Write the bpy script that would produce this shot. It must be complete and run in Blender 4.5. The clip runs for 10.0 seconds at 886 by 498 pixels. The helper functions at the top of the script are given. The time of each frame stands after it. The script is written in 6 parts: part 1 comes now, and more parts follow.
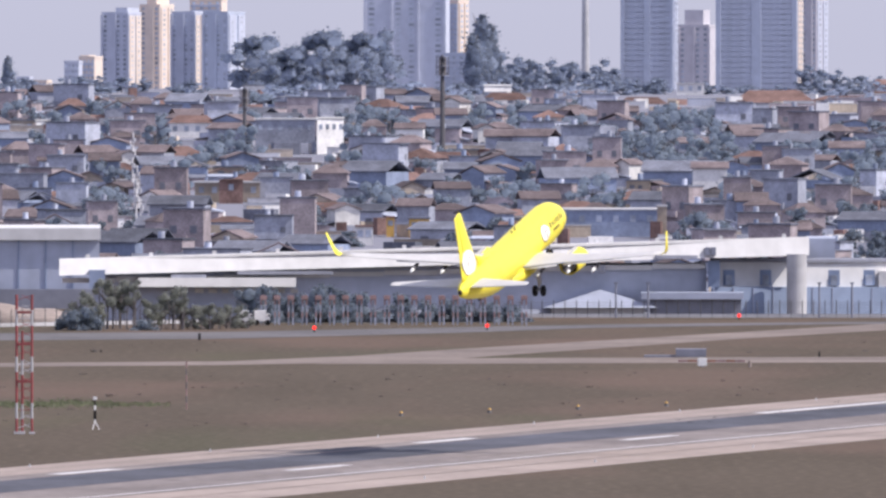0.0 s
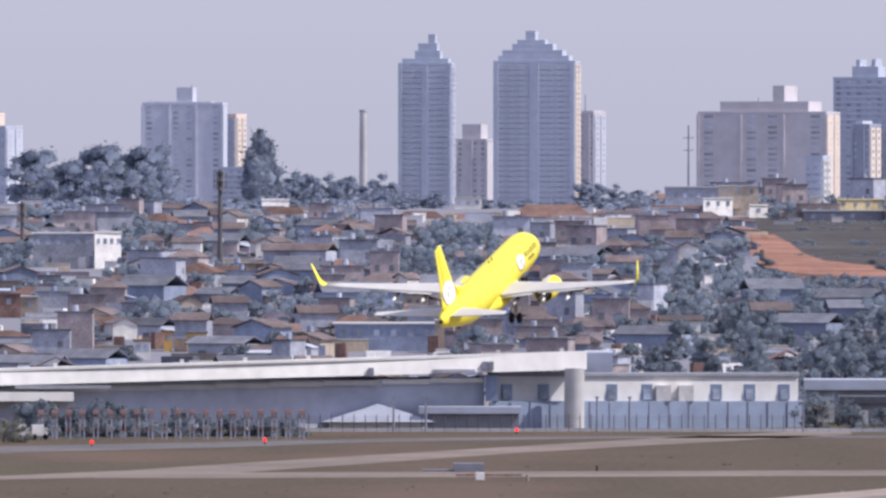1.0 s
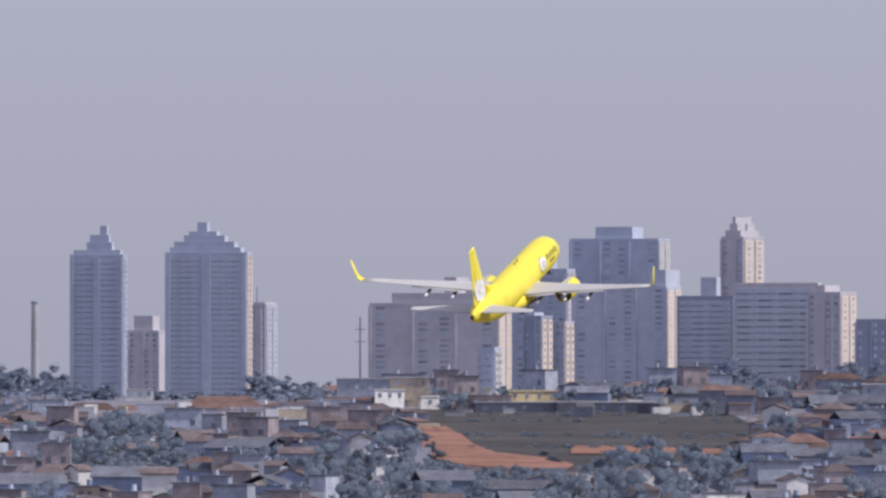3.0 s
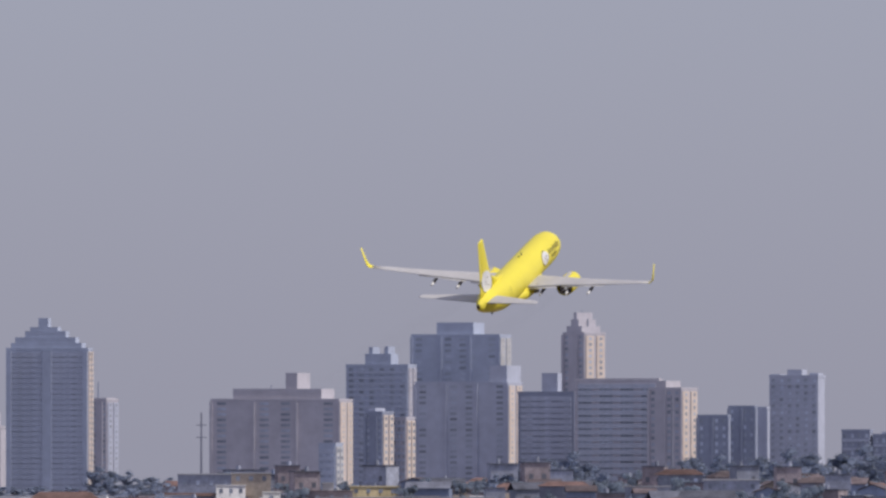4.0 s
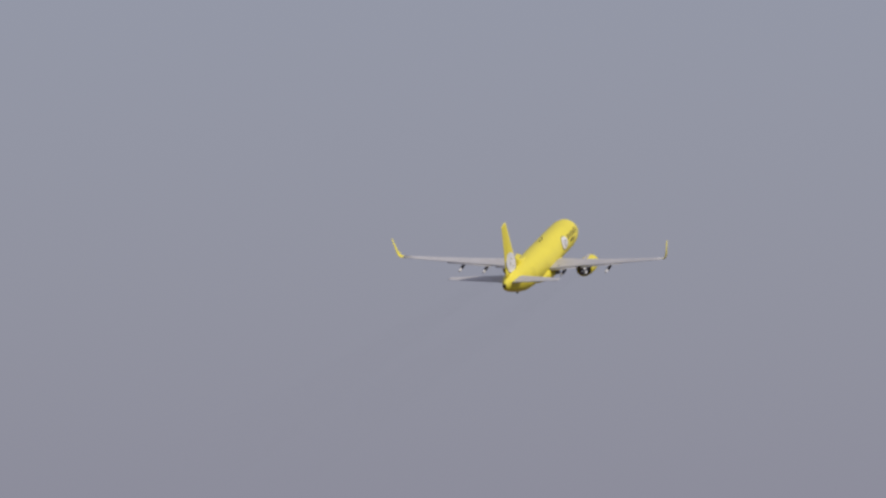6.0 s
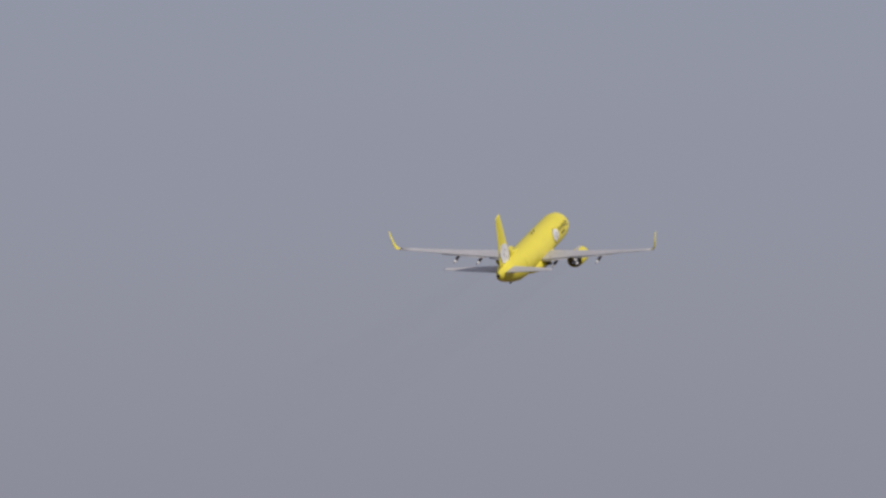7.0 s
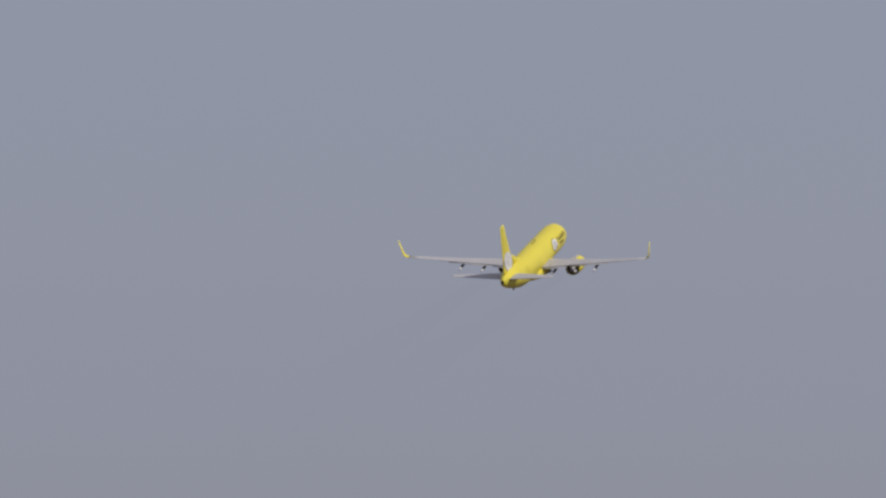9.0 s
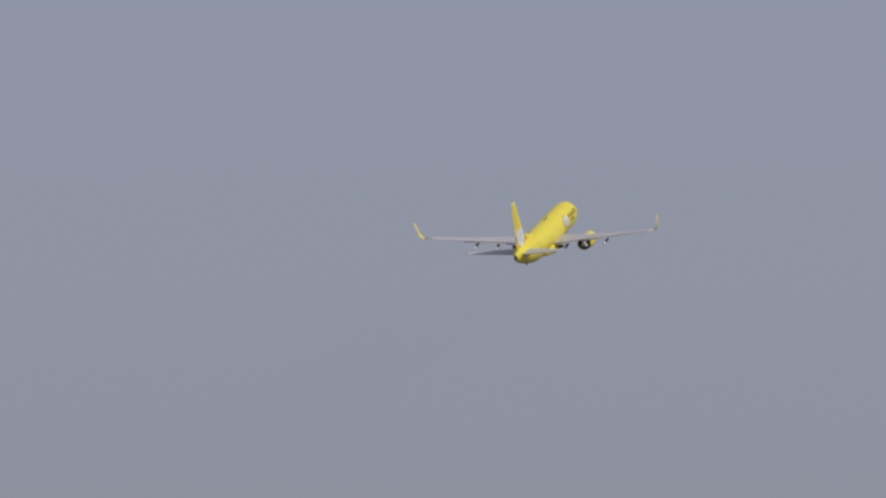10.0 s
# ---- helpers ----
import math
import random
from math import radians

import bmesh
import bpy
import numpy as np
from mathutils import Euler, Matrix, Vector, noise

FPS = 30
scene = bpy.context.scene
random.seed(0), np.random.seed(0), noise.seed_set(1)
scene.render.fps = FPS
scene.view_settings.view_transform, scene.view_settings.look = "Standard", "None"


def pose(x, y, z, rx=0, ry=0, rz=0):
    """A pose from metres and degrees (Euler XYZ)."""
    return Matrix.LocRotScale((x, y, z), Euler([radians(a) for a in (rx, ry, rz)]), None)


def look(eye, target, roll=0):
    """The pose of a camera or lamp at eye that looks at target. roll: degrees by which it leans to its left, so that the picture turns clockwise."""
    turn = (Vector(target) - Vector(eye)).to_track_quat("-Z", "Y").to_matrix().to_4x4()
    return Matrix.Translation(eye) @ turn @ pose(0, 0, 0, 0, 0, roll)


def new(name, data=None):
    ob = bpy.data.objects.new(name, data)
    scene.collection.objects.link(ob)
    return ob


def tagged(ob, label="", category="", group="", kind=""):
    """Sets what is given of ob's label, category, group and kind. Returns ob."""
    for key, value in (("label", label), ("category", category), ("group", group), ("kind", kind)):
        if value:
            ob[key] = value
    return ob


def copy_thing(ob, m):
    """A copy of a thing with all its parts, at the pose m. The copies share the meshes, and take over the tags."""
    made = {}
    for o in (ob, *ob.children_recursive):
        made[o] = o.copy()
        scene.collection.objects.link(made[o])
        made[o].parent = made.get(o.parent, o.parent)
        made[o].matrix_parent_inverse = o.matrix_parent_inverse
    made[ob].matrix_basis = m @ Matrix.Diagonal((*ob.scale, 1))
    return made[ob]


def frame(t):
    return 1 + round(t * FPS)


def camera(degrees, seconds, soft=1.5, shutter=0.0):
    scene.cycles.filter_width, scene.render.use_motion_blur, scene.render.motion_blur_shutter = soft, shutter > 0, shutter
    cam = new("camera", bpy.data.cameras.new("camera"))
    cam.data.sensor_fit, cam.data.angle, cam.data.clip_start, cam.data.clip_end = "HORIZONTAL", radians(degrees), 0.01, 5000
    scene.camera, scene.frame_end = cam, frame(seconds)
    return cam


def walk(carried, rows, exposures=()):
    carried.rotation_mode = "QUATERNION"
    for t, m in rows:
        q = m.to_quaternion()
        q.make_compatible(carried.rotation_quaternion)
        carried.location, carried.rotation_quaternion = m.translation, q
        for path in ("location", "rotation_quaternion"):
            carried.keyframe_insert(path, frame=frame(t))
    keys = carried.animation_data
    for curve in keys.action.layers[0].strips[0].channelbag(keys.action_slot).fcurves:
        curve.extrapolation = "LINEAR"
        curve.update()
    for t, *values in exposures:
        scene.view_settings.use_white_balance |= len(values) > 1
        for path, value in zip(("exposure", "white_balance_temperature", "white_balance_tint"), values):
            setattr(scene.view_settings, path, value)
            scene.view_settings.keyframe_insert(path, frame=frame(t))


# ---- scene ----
SECONDS = 10.0
cam = camera(3.2, SECONDS, soft=2.65)
F = 784 / math.tan(radians(1.6))   # bearings below are counted in 1/F radian
EYE, LEVEL = 41.0, 90.0            # eye height over the runway; bearing of the true horizon
CENTRE_U, CENTRE_V = 784.0, 441.0

# pan and tilt of the tripod head: seconds, right, down
PAN = (
    (0.0, 0, 0), (0.3, 122, -53.5), (0.5, 199, -101.1), (0.8, 316, -168), (1.0, 393.5, -202.2), (1.3, 504, -252),
    (1.5, 585, -281.8), (1.8, 675.5, -337.7), (2.0, 736.5, -376.7), (2.2, 788.6, -408.9),
    (3.3, 1047, -594), (3.5, 1101, -629.3), (3.8, 1198, -679), (4.0, 1255.5, -710.5), (4.3, 1345.6, -763.3), (4.5, 1405.6, -796.3),
    (4.8, 1476, -843), (5.0, 1523.5, -876), (5.3, 1594.5, -932), (5.5, 1644.5, -962), (5.7, 1684.5, -993.0),
    (6.8, 1969.8, -1179.1), (7.0, 2016.5, -1210.9), (7.3, 2093.9, -1255.4), (7.5, 2138.8, -1282.5), (7.8, 2204.5, -1327.5), (8.0, 2243.8, -1348.0),
    (8.3, 2300.6, -1409.6), (8.5, 2359.4, -1442.4), (8.8, 2438.9, -1502.4), (9.0, 2490.4, -1537.9), (9.3, 2565.6, -1564.5), (9.5, 2600.8, -1580.2),
    (9.8, 2654.3, -1602.2), (10.0, 2692.2, -1633.2),
)
PATH = [(t, pose(0, 0, EYE, 90 + math.degrees((LEVEL - CENTRE_V - dv) / F), 0, -math.degrees(du / F))) for t, du, dv in PAN]
walk(cam, PATH, [(t, stops, 5750 if t < 4 else 5845, 12 if t < 4 else 11) for t, stops in ((0, 0.38), (1.0, 0.26), (2.2, 0.08), (3.5, -0.34), (4.5, -0.58), (5.5, -0.71), (7.0, -0.81), (10.0, -0.85))])

# flight of the aircraft: seconds, bearing right, bearing down, distance, yaw from the sight line, pitch, roll
FLIGHT = (
    (0.0, 908.0, 447.7, 1618.6, 15.87, 14.4, -0.2), (0.5, 1088.3, 373.8, 1655.9, 15.68, 14.8, 0.0), (1.0, 1261.2, 296.7, 1692.4, 15.48, 15.0, -0.5),
    (1.5, 1424.9, 217.0, 1728.0, 15.28, 15.1, -1.2), (2.0, 1584.5, 133.0, 1762.9, 15.07, 15.1, -1.4), (3.5, 2031.1, -133.3, 1863.9, 14.46, 14.3, 2.78),
    (4.0, 2173.5, -225.4, 1896.7, 14.26, 14.07, 3.19), (4.5, 2312.1, -317.4, 1929.1, 14.06, 13.83, 2.35), (5.0, 2448.1, -406.8, 1961.4, 13.87, 13.61, 0.45),
    (5.5, 2581.8, -494.8, 1993.5, 13.68, 13.41, 0.45), (7.0, 2959.1, -769.7, 2090.2, 13.16, 13.0, 0.16), (7.5, 3081.3, -852.5, 2122.7, 13.01, 12.93, -1.1),
    (8.0, 3201.3, -932.0, 2155.6, 12.87, 12.87, -1.56), (8.5, 3319.0, -1008.3, 2189.0, 12.74, 12.82, 0.38), (9.0, 3434.4, -1081.4, 2222.8, 12.63, 12.76, 0.44),
    (9.5, 3547.3, -1151.3, 2257.3, 12.53, 12.68, 0.03), (10.0, 3657.7, -1218.1, 2292.4, 12.45, 12.53, -2.03),
)

# ---- light ----
SUN_AZ, SUN_EL = 103.0, 50.0        # degrees clockwise from +y, degrees up
world = bpy.data.worlds.new("sky")
scene.world = world
world.use_nodes = True
wn = world.node_tree.nodes
sky = wn.new("ShaderNodeTexSky")
sky.sky_type, sky.sun_disc = "NISHITA", False
sky.sun_elevation, sky.sun_rotation = radians(SUN_EL), radians(SUN_AZ)
sky.altitude, sky.air_density, sky.dust_density, sky.ozone_density = 700, 0.8, 3.0, 2.0
# a dry-season haze evens out the clear sky
haze = wn.new("ShaderNodeMix")
haze.data_type = "RGBA"
haze.inputs["Factor"].default_value = 0.62
haze.inputs[7].default_value = (4.0, 3.64, 4.10, 1)
world.node_tree.links.new(sky.outputs[0], haze.inputs[6])
wn["Background"].inputs["Strength"].default_value = 0.15
world.node_tree.links.new(haze.outputs[2], wn["Background"].inputs["Color"])
sun = new("sun", bpy.data.lights.new("sun", "SUN"))
sun.data.energy, sun.data.angle, sun.data.color = 3.7, radians(0.5), (1.0, 0.88, 0.72)
se, sa = radians(SUN_EL), radians(SUN_AZ)
sun.matrix_world = look((math.sin(sa) * math.cos(se) * 900, math.cos(sa) * math.cos(se) * 900, math.sin(se) * 900), (0, 0, 0))


# ---- materials ----
def mat(name, color, rough=0.7, vary=0.18, big=0.05, fine=1.2, bump=0.0, metal=0.0, world_space=False, glow=0.0, per_object=0.0, coat=0.0, alpha=1.0, spec=0.12):
    m = bpy.data.materials.new(name)
    m.use_nodes = True
    nt = m.node_tree
    b = nt.nodes["Principled BSDF"]
    b.inputs["Roughness"].default_value = rough
    b.inputs["Metallic"].default_value = metal
    b.inputs["Coat Weight"].default_value = coat
    b.inputs["Alpha"].default_value = alpha
    b.inputs["Specular IOR Level"].default_value = spec
    if world_space:
        src = nt.nodes.new("ShaderNodeNewGeometry").outputs["Position"]
    else:
        src = nt.nodes.new("ShaderNodeTexCoord").outputs["Object"]
    base = nt.nodes.new("ShaderNodeRGB")
    base.outputs[0].default_value = (*color, 1)
    value = base.outputs[0]
    for scale, amount, detail in ((big, vary, 4), (fine, vary * 0.8, 3)):
        n = nt.nodes.new("ShaderNodeTexNoise")
        n.inputs["Scale"].default_value, n.inputs["Detail"].default_value = scale, detail
        nt.links.new(src, n.inputs["Vector"])
        r = nt.nodes.new("ShaderNodeMapRange")
        r.inputs["From Min"].default_value, r.inputs["From Max"].default_value = 0.3, 0.7
        r.inputs["To Min"].default_value, r.inputs["To Max"].default_value = 1 - amount, 1 + amount
        nt.links.new(n.outputs[0], r.inputs["Value"])
        h = nt.nodes.new("ShaderNodeHueSaturation")
        nt.links.new(r.outputs[0], h.inputs["Value"])
        nt.links.new(value, h.inputs["Color"])
        value = h.outputs[0]
    if per_object:
        o = nt.nodes.new("ShaderNodeObjectInfo")
        r = nt.nodes.new("ShaderNodeMapRange")
        r.inputs["To Min"].default_value, r.inputs["To Max"].default_value = 1 - per_object, 1 + per_object
        nt.links.new(o.outputs["Random"], r.inputs["Value"])
        h = nt.nodes.new("ShaderNodeHueSaturation")
        nt.links.new(r.outputs[0], h.inputs["Value"])
        nt.links.new(value, h.inputs["Color"])
        value = h.outputs[0]
        g = nt.nodes.new("ShaderNodeNewGeometry")
        r = nt.nodes.new("ShaderNodeMapRange")
        r.inputs["To Min"].default_value, r.inputs["To Max"].default_value = 1 - per_object * 0.8, 1 + per_object * 0.8
        nt.links.new(g.outputs["Random Per Island"], r.inputs["Value"])
        h = nt.nodes.new("ShaderNodeHueSaturation")
        nt.links.new(r.outputs[0], h.inputs["Value"])
        nt.links.new(value, h.inputs["Color"])
        value = h.outputs[0]
    nt.links.new(value, b.inputs["Base Color"])
    if bump:
        bp = nt.nodes.new("ShaderNodeBump")
        bp.inputs["Strength"].default_value, bp.inputs["Distance"].default_value = bump, 0.05
        n = nt.nodes.new("ShaderNodeTexNoise")
        n.inputs["Scale"].default_value, n.inputs["Detail"].default_value = fine * 4, 5
        nt.links.new(src, n.inputs["Vector"])
        nt.links.new(n.outputs[0], bp.inputs["Height"])
        nt.links.new(bp.outputs[0], b.inputs["Normal"])
    if glow:
        b.inputs["Emission Color"].default_value = (*color, 1)
        b.inputs["Emission Strength"].default_value = glow
    return m


def ground_material():
    """Dry airfield grass with straw and green patches; red earth and scrub on the hill."""
    m = bpy.data.materials.new("dry_grass")
    m.use_nodes = True
    nt = m.node_tree
    b = nt.nodes["Principled BSDF"]
    b.inputs["Roughness"].default_value = 0.95
    b.inputs["Specular IOR Level"].default_value = 0.1
    pos = nt.nodes.new("ShaderNodeNewGeometry").outputs["Position"]
    value = None
    for scale, stretch, low, high, c in ((0.05, 0.14, 0.42, 0.64, (0.070, 0.056, 0.040)), (0.02, 0.35, 0.50, 0.66, (0.130, 0.088, 0.068)),
                                        (0.011, 0.20, 0.55, 0.68, (0.064, 0.078, 0.036)), (0.9, 0.4, 0.45, 0.75, (0.146, 0.112, 0.083))):
        mp = nt.nodes.new("ShaderNodeMapping")
        mp.inputs["Scale"].default_value = (1, stretch, 1)
        nt.links.new(pos, mp.inputs["Vector"])
        n = nt.nodes.new("ShaderNodeTexNoise")
        n.inputs["Scale"].default_value, n.inputs["Detail"].default_value = scale, 6
        nt.links.new(mp.outputs[0], n.inputs["Vector"])
        r = nt.nodes.new("ShaderNodeMapRange")
        r.inputs["From Min"].default_value, r.inputs["From Max"].default_value = low, high
        r.inputs["To Max"].default_value = 0.75
        nt.links.new(n.outputs[0], r.inputs["Value"])
        x = nt.nodes.new("ShaderNodeMix")
        x.data_type = "RGBA"
        nt.links.new(r.outputs[0], x.inputs["Factor"])
        x.inputs[6].default_value = (0.089, 0.071, 0.052, 1)
        if value:
            nt.links.new(value, x.inputs[6])
        x.inputs[7].default_value = (*c, 1)
        value = x.outputs[2]
    # trodden grey soil between the houses, its colour paled and blued for haze
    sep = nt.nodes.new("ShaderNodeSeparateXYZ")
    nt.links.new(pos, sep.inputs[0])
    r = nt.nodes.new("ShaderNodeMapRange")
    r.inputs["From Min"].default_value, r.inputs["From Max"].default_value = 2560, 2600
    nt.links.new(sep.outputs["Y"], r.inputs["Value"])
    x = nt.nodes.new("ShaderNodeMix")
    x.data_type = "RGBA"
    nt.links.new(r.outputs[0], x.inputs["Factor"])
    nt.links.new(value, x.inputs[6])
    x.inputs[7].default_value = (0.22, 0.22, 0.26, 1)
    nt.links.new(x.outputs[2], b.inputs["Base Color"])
    return m


def leaf_material(name, color, through_color, share, vary, big, fine, per_object):
    """Leaves let part of the light through."""
    m = mat(name, color, 0.9, vary, big, fine, per_object=per_object)
    nt = m.node_tree
    t = nt.nodes.new("ShaderNodeBsdfTranslucent")
    t.inputs["Color"].default_value = (*through_color, 1)
    nt.nodes["Principled BSDF"].inputs["Specular IOR Level"].default_value = 0.1
    n = nt.nodes.new("ShaderNodeTexNoise")
    n.inputs["Scale"].default_value, n.inputs["Detail"].default_value = 2.2, 4
    nt.links.new(nt.nodes.new("ShaderNodeTexCoord").outputs["Object"], n.inputs["Vector"])
    bp = nt.nodes.new("ShaderNodeBump")
    bp.inputs["Strength"].default_value, bp.inputs["Distance"].default_value = 0.4, 0.4
    nt.links.new(n.outputs[0], bp.inputs["Height"])
    nt.links.new(bp.outputs[0], nt.nodes["Principled BSDF"].inputs["Normal"])
    nt.links.new(bp.outputs[0], t.inputs["Normal"])
    x = nt.nodes.new("ShaderNodeMixShader")
    x.inputs[0].default_value = share
    nt.links.new(nt.nodes["Principled BSDF"].outputs[0], x.inputs[1])
    nt.links.new(t.outputs[0], x.inputs[2])
    nt.links.new(x.outputs[0], nt.nodes["Material Output"].inputs["Surface"])
    return m


M = {
    "grass": ground_material(),
    "asphalt": mat("worn_asphalt", (0.225, 0.195, 0.185), 0.85, 0.25, 0.03, 0.6, world_space=True),
    "rubber": mat("rubbered_asphalt", (0.085, 0.085, 0.10), 0.75, 0.3, 0.04, 0.5, world_space=True),
    "shoulder": mat("concrete_shoulder", (0.32, 0.265, 0.235), 0.9, 0.16, 0.05, 0.7, world_space=True),
    "line": mat("runway_paint", (0.62, 0.60, 0.60), 0.7, 0.15, 0.1, 1.5, world_space=True),
    "old_road": mat("old_asphalt", (0.14, 0.132, 0.134), 0.9, 0.2, 0.04, 0.5, world_space=True),
    "track": mat("gravel_track", (0.205, 0.17, 0.15), 0.95, 0.2, 0.04, 0.5, world_space=True),
    "earth": mat("red_earth", (0.28, 0.15, 0.112), 0.95, 0.3, 0.05, 0.5, world_space=True),
    "bank": mat("dark_red_earth", (0.17, 0.105, 0.09), 0.95, 0.35, 0.08, 0.6, world_space=True),
    "field": mat("scrub_field", (0.076, 0.07, 0.07), 0.95, 0.3, 0.03, 0.3, world_space=True),
    "yellow": mat("yellow_paint", (0.93, 0.80, 0.06), 0.4, 0.03, 0.2, 2.0, spec=0.3),
    "wing": mat("grey_wing_paint", (0.53, 0.515, 0.51), 0.6, 0.06, 0.3, 2.0, spec=0.12),
    "wing_edge": mat("bare_metal", (0.6, 0.6, 0.62), 0.3, 0.05, 0.5, 3.0, metal=0.9),
    "white": mat("white_paint", (0.84, 0.83, 0.81), 0.45, 0.05, 0.3, 3.0),
    "dark": mat("dark_paint", (0.035, 0.03, 0.03), 0.5, 0.1, 0.5, 3.0),
    "tyre": mat("tyre_rubber", (0.018, 0.018, 0.02), 0.85, 0.15, 1.0, 6.0),
    "steel": mat("gear_steel", (0.42, 0.42, 0.44), 0.4, 0.1, 1.0, 6.0, metal=0.5, spec=0.5),
    "nozzle": mat("burnt_metal", (0.09, 0.08, 0.075), 0.45, 0.2, 1.0, 6.0, metal=0.8),
    "glass": mat("cockpit_glass", (0.02, 0.025, 0.03), 0.1, 0.0, 1.0, 1.0, spec=0.5),
    # panes are paled so the glass carries the haze before the towers
    "window": mat("window_glass", (0.40, 0.43, 0.50), 0.3, 0.25, 0.2, 0.8, per_object=0.35, spec=0.4),
    "roof_white": mat("white_sheet_roof", (0.64, 0.625, 0.62), 0.6, 0.09, 0.05, 0.4, world_space=True),
    "sheet": mat("blue_grey_sheet", (0.44, 0.465, 0.56), 0.6, 0.10, 0.05, 0.4, world_space=True),
    "sheet_blue": mat("blue_sheet", (0.27, 0.32, 0.44), 0.6, 0.12, 0.05, 0.4, world_space=True),
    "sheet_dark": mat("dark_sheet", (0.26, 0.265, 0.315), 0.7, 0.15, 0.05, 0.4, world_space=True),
    "concrete": mat("concrete", (0.50, 0.49, 0.50), 0.85, 0.12, 0.08, 0.6),
    "red": mat("red_mast_paint", (0.30, 0.085, 0.085), 0.6, 0.15, 0.5, 3.0),
    # faded red, greyed further to hold the haze over the aerial row
    "dull_red": mat("faded_red_paint", (0.34, 0.23, 0.22), 0.8, 0.2, 0.5, 3.0),
    "title": mat("title_paint", (0.15, 0.125, 0.06), 0.5, 0.1, 0.5, 3.0),
    "smoke": mat("thin_exhaust_smoke", (0.05, 0.05, 0.055), 1.0, 0.1, 0.02, 0.1, alpha=0.0022),
    "beacon": mat("red_beacon", (1.0, 0.03, 0.02), 0.4, 0.0, glow=1.2),
    "bark": mat("bark", (0.2, 0.18, 0.175), 0.95, 0.25, 0.5, 4.0, bump=0.5),
    # town foliage is lightened towards blue-grey, haze mixed into the colour
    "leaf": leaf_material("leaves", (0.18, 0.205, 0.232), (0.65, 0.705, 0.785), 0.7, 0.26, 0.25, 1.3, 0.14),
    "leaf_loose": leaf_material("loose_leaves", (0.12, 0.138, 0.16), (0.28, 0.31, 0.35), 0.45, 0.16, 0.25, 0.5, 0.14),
    # dry leaves are paled for haze too, without the blue
    "leaf_dry": leaf_material("dry_leaves", (0.20, 0.205, 0.19), (0.62, 0.635, 0.59), 0.68, 0.16, 0.25, 0.5, 0.14),
    "leaf_dry_loose": leaf_material("loose_dry_leaves", (0.17, 0.175, 0.155), (0.42, 0.43, 0.38), 0.45, 0.16, 0.25, 0.5, 0.14),
    # loose ridge leaves: distance haze put into a paler, bluer colour
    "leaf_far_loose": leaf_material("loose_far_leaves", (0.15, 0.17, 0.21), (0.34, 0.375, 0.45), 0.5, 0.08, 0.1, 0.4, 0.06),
    "green_grass": mat("green_grass", (0.15, 0.165, 0.095), 0.95, 0.3, 0.1, 2.0, world_space=True),
    "mast_steel": mat("dark_mast_steel", (0.13, 0.125, 0.13), 0.7, 0.15, 0.5, 2.0),
    # ridge foliage, paled and blued to hold the distance haze
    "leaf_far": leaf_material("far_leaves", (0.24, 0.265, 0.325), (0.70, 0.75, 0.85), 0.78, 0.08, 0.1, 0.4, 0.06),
    "tile": mat("clay_tiles", (0.19, 0.123, 0.108), 0.9, 0.28, 0.3, 2.0, per_object=0.35),
    "tile_old": mat("weathered_tiles", (0.15, 0.122, 0.125), 0.9, 0.3, 0.3, 2.0, per_object=0.3),
    # slab roofs and grey plaster carry a blue tint for the town's haze
    "slab_roof": mat("fibre_cement_roof", (0.15, 0.156, 0.19), 0.9, 0.25, 0.3, 2.0, per_object=0.4),
    "brick": mat("bare_brick", (0.35, 0.30, 0.31), 0.9, 0.25, 0.4, 3.0, per_object=0.2),
    "plaster": mat("grey_plaster", (0.37, 0.385, 0.455), 0.9, 0.2, 0.3, 1.5, per_object=0.28),
    "cream": mat("cream_plaster", (0.40, 0.34, 0.28), 0.9, 0.15, 0.3, 1.5, per_object=0.3),
    "limewash": mat("white_plaster", (0.72, 0.70, 0.68), 0.85, 0.12, 0.3, 1.5, per_object=0.2),
    "pale_yellow": mat("pale_yellow_plaster", (0.60, 0.50, 0.30), 0.9, 0.12, 0.3, 1.5),
    "ochre": mat("ochre_plaster", (0.62, 0.40, 0.13), 0.9, 0.12, 0.3, 1.5),
    "blue_wall": mat("blue_plaster", (0.27, 0.31, 0.42), 0.9, 0.15, 0.3, 1.5, per_object=0.3),
    # tower renders hold distance haze: paler and bluer than the walls themselves
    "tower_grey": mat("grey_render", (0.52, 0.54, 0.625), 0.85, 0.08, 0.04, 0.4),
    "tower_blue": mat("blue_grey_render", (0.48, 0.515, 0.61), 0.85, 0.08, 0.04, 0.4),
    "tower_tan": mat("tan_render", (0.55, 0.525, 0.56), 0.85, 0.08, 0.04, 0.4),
    # cream walls, and warm sunlight painted onto the ends of grey towers
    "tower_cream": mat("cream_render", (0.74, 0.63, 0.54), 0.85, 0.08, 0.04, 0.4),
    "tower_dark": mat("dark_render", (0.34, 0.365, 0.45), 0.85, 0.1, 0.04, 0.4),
    # openings stay fairly pale: haze lifted into their dark colour
    "opening": mat("dark_opening", (0.17, 0.175, 0.205), 0.5, 0.2, 0.5, 2.0),
    # balcony tone drawn close to the walls, contrast lowered for haze
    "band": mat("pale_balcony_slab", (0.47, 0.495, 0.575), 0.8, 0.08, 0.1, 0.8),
}


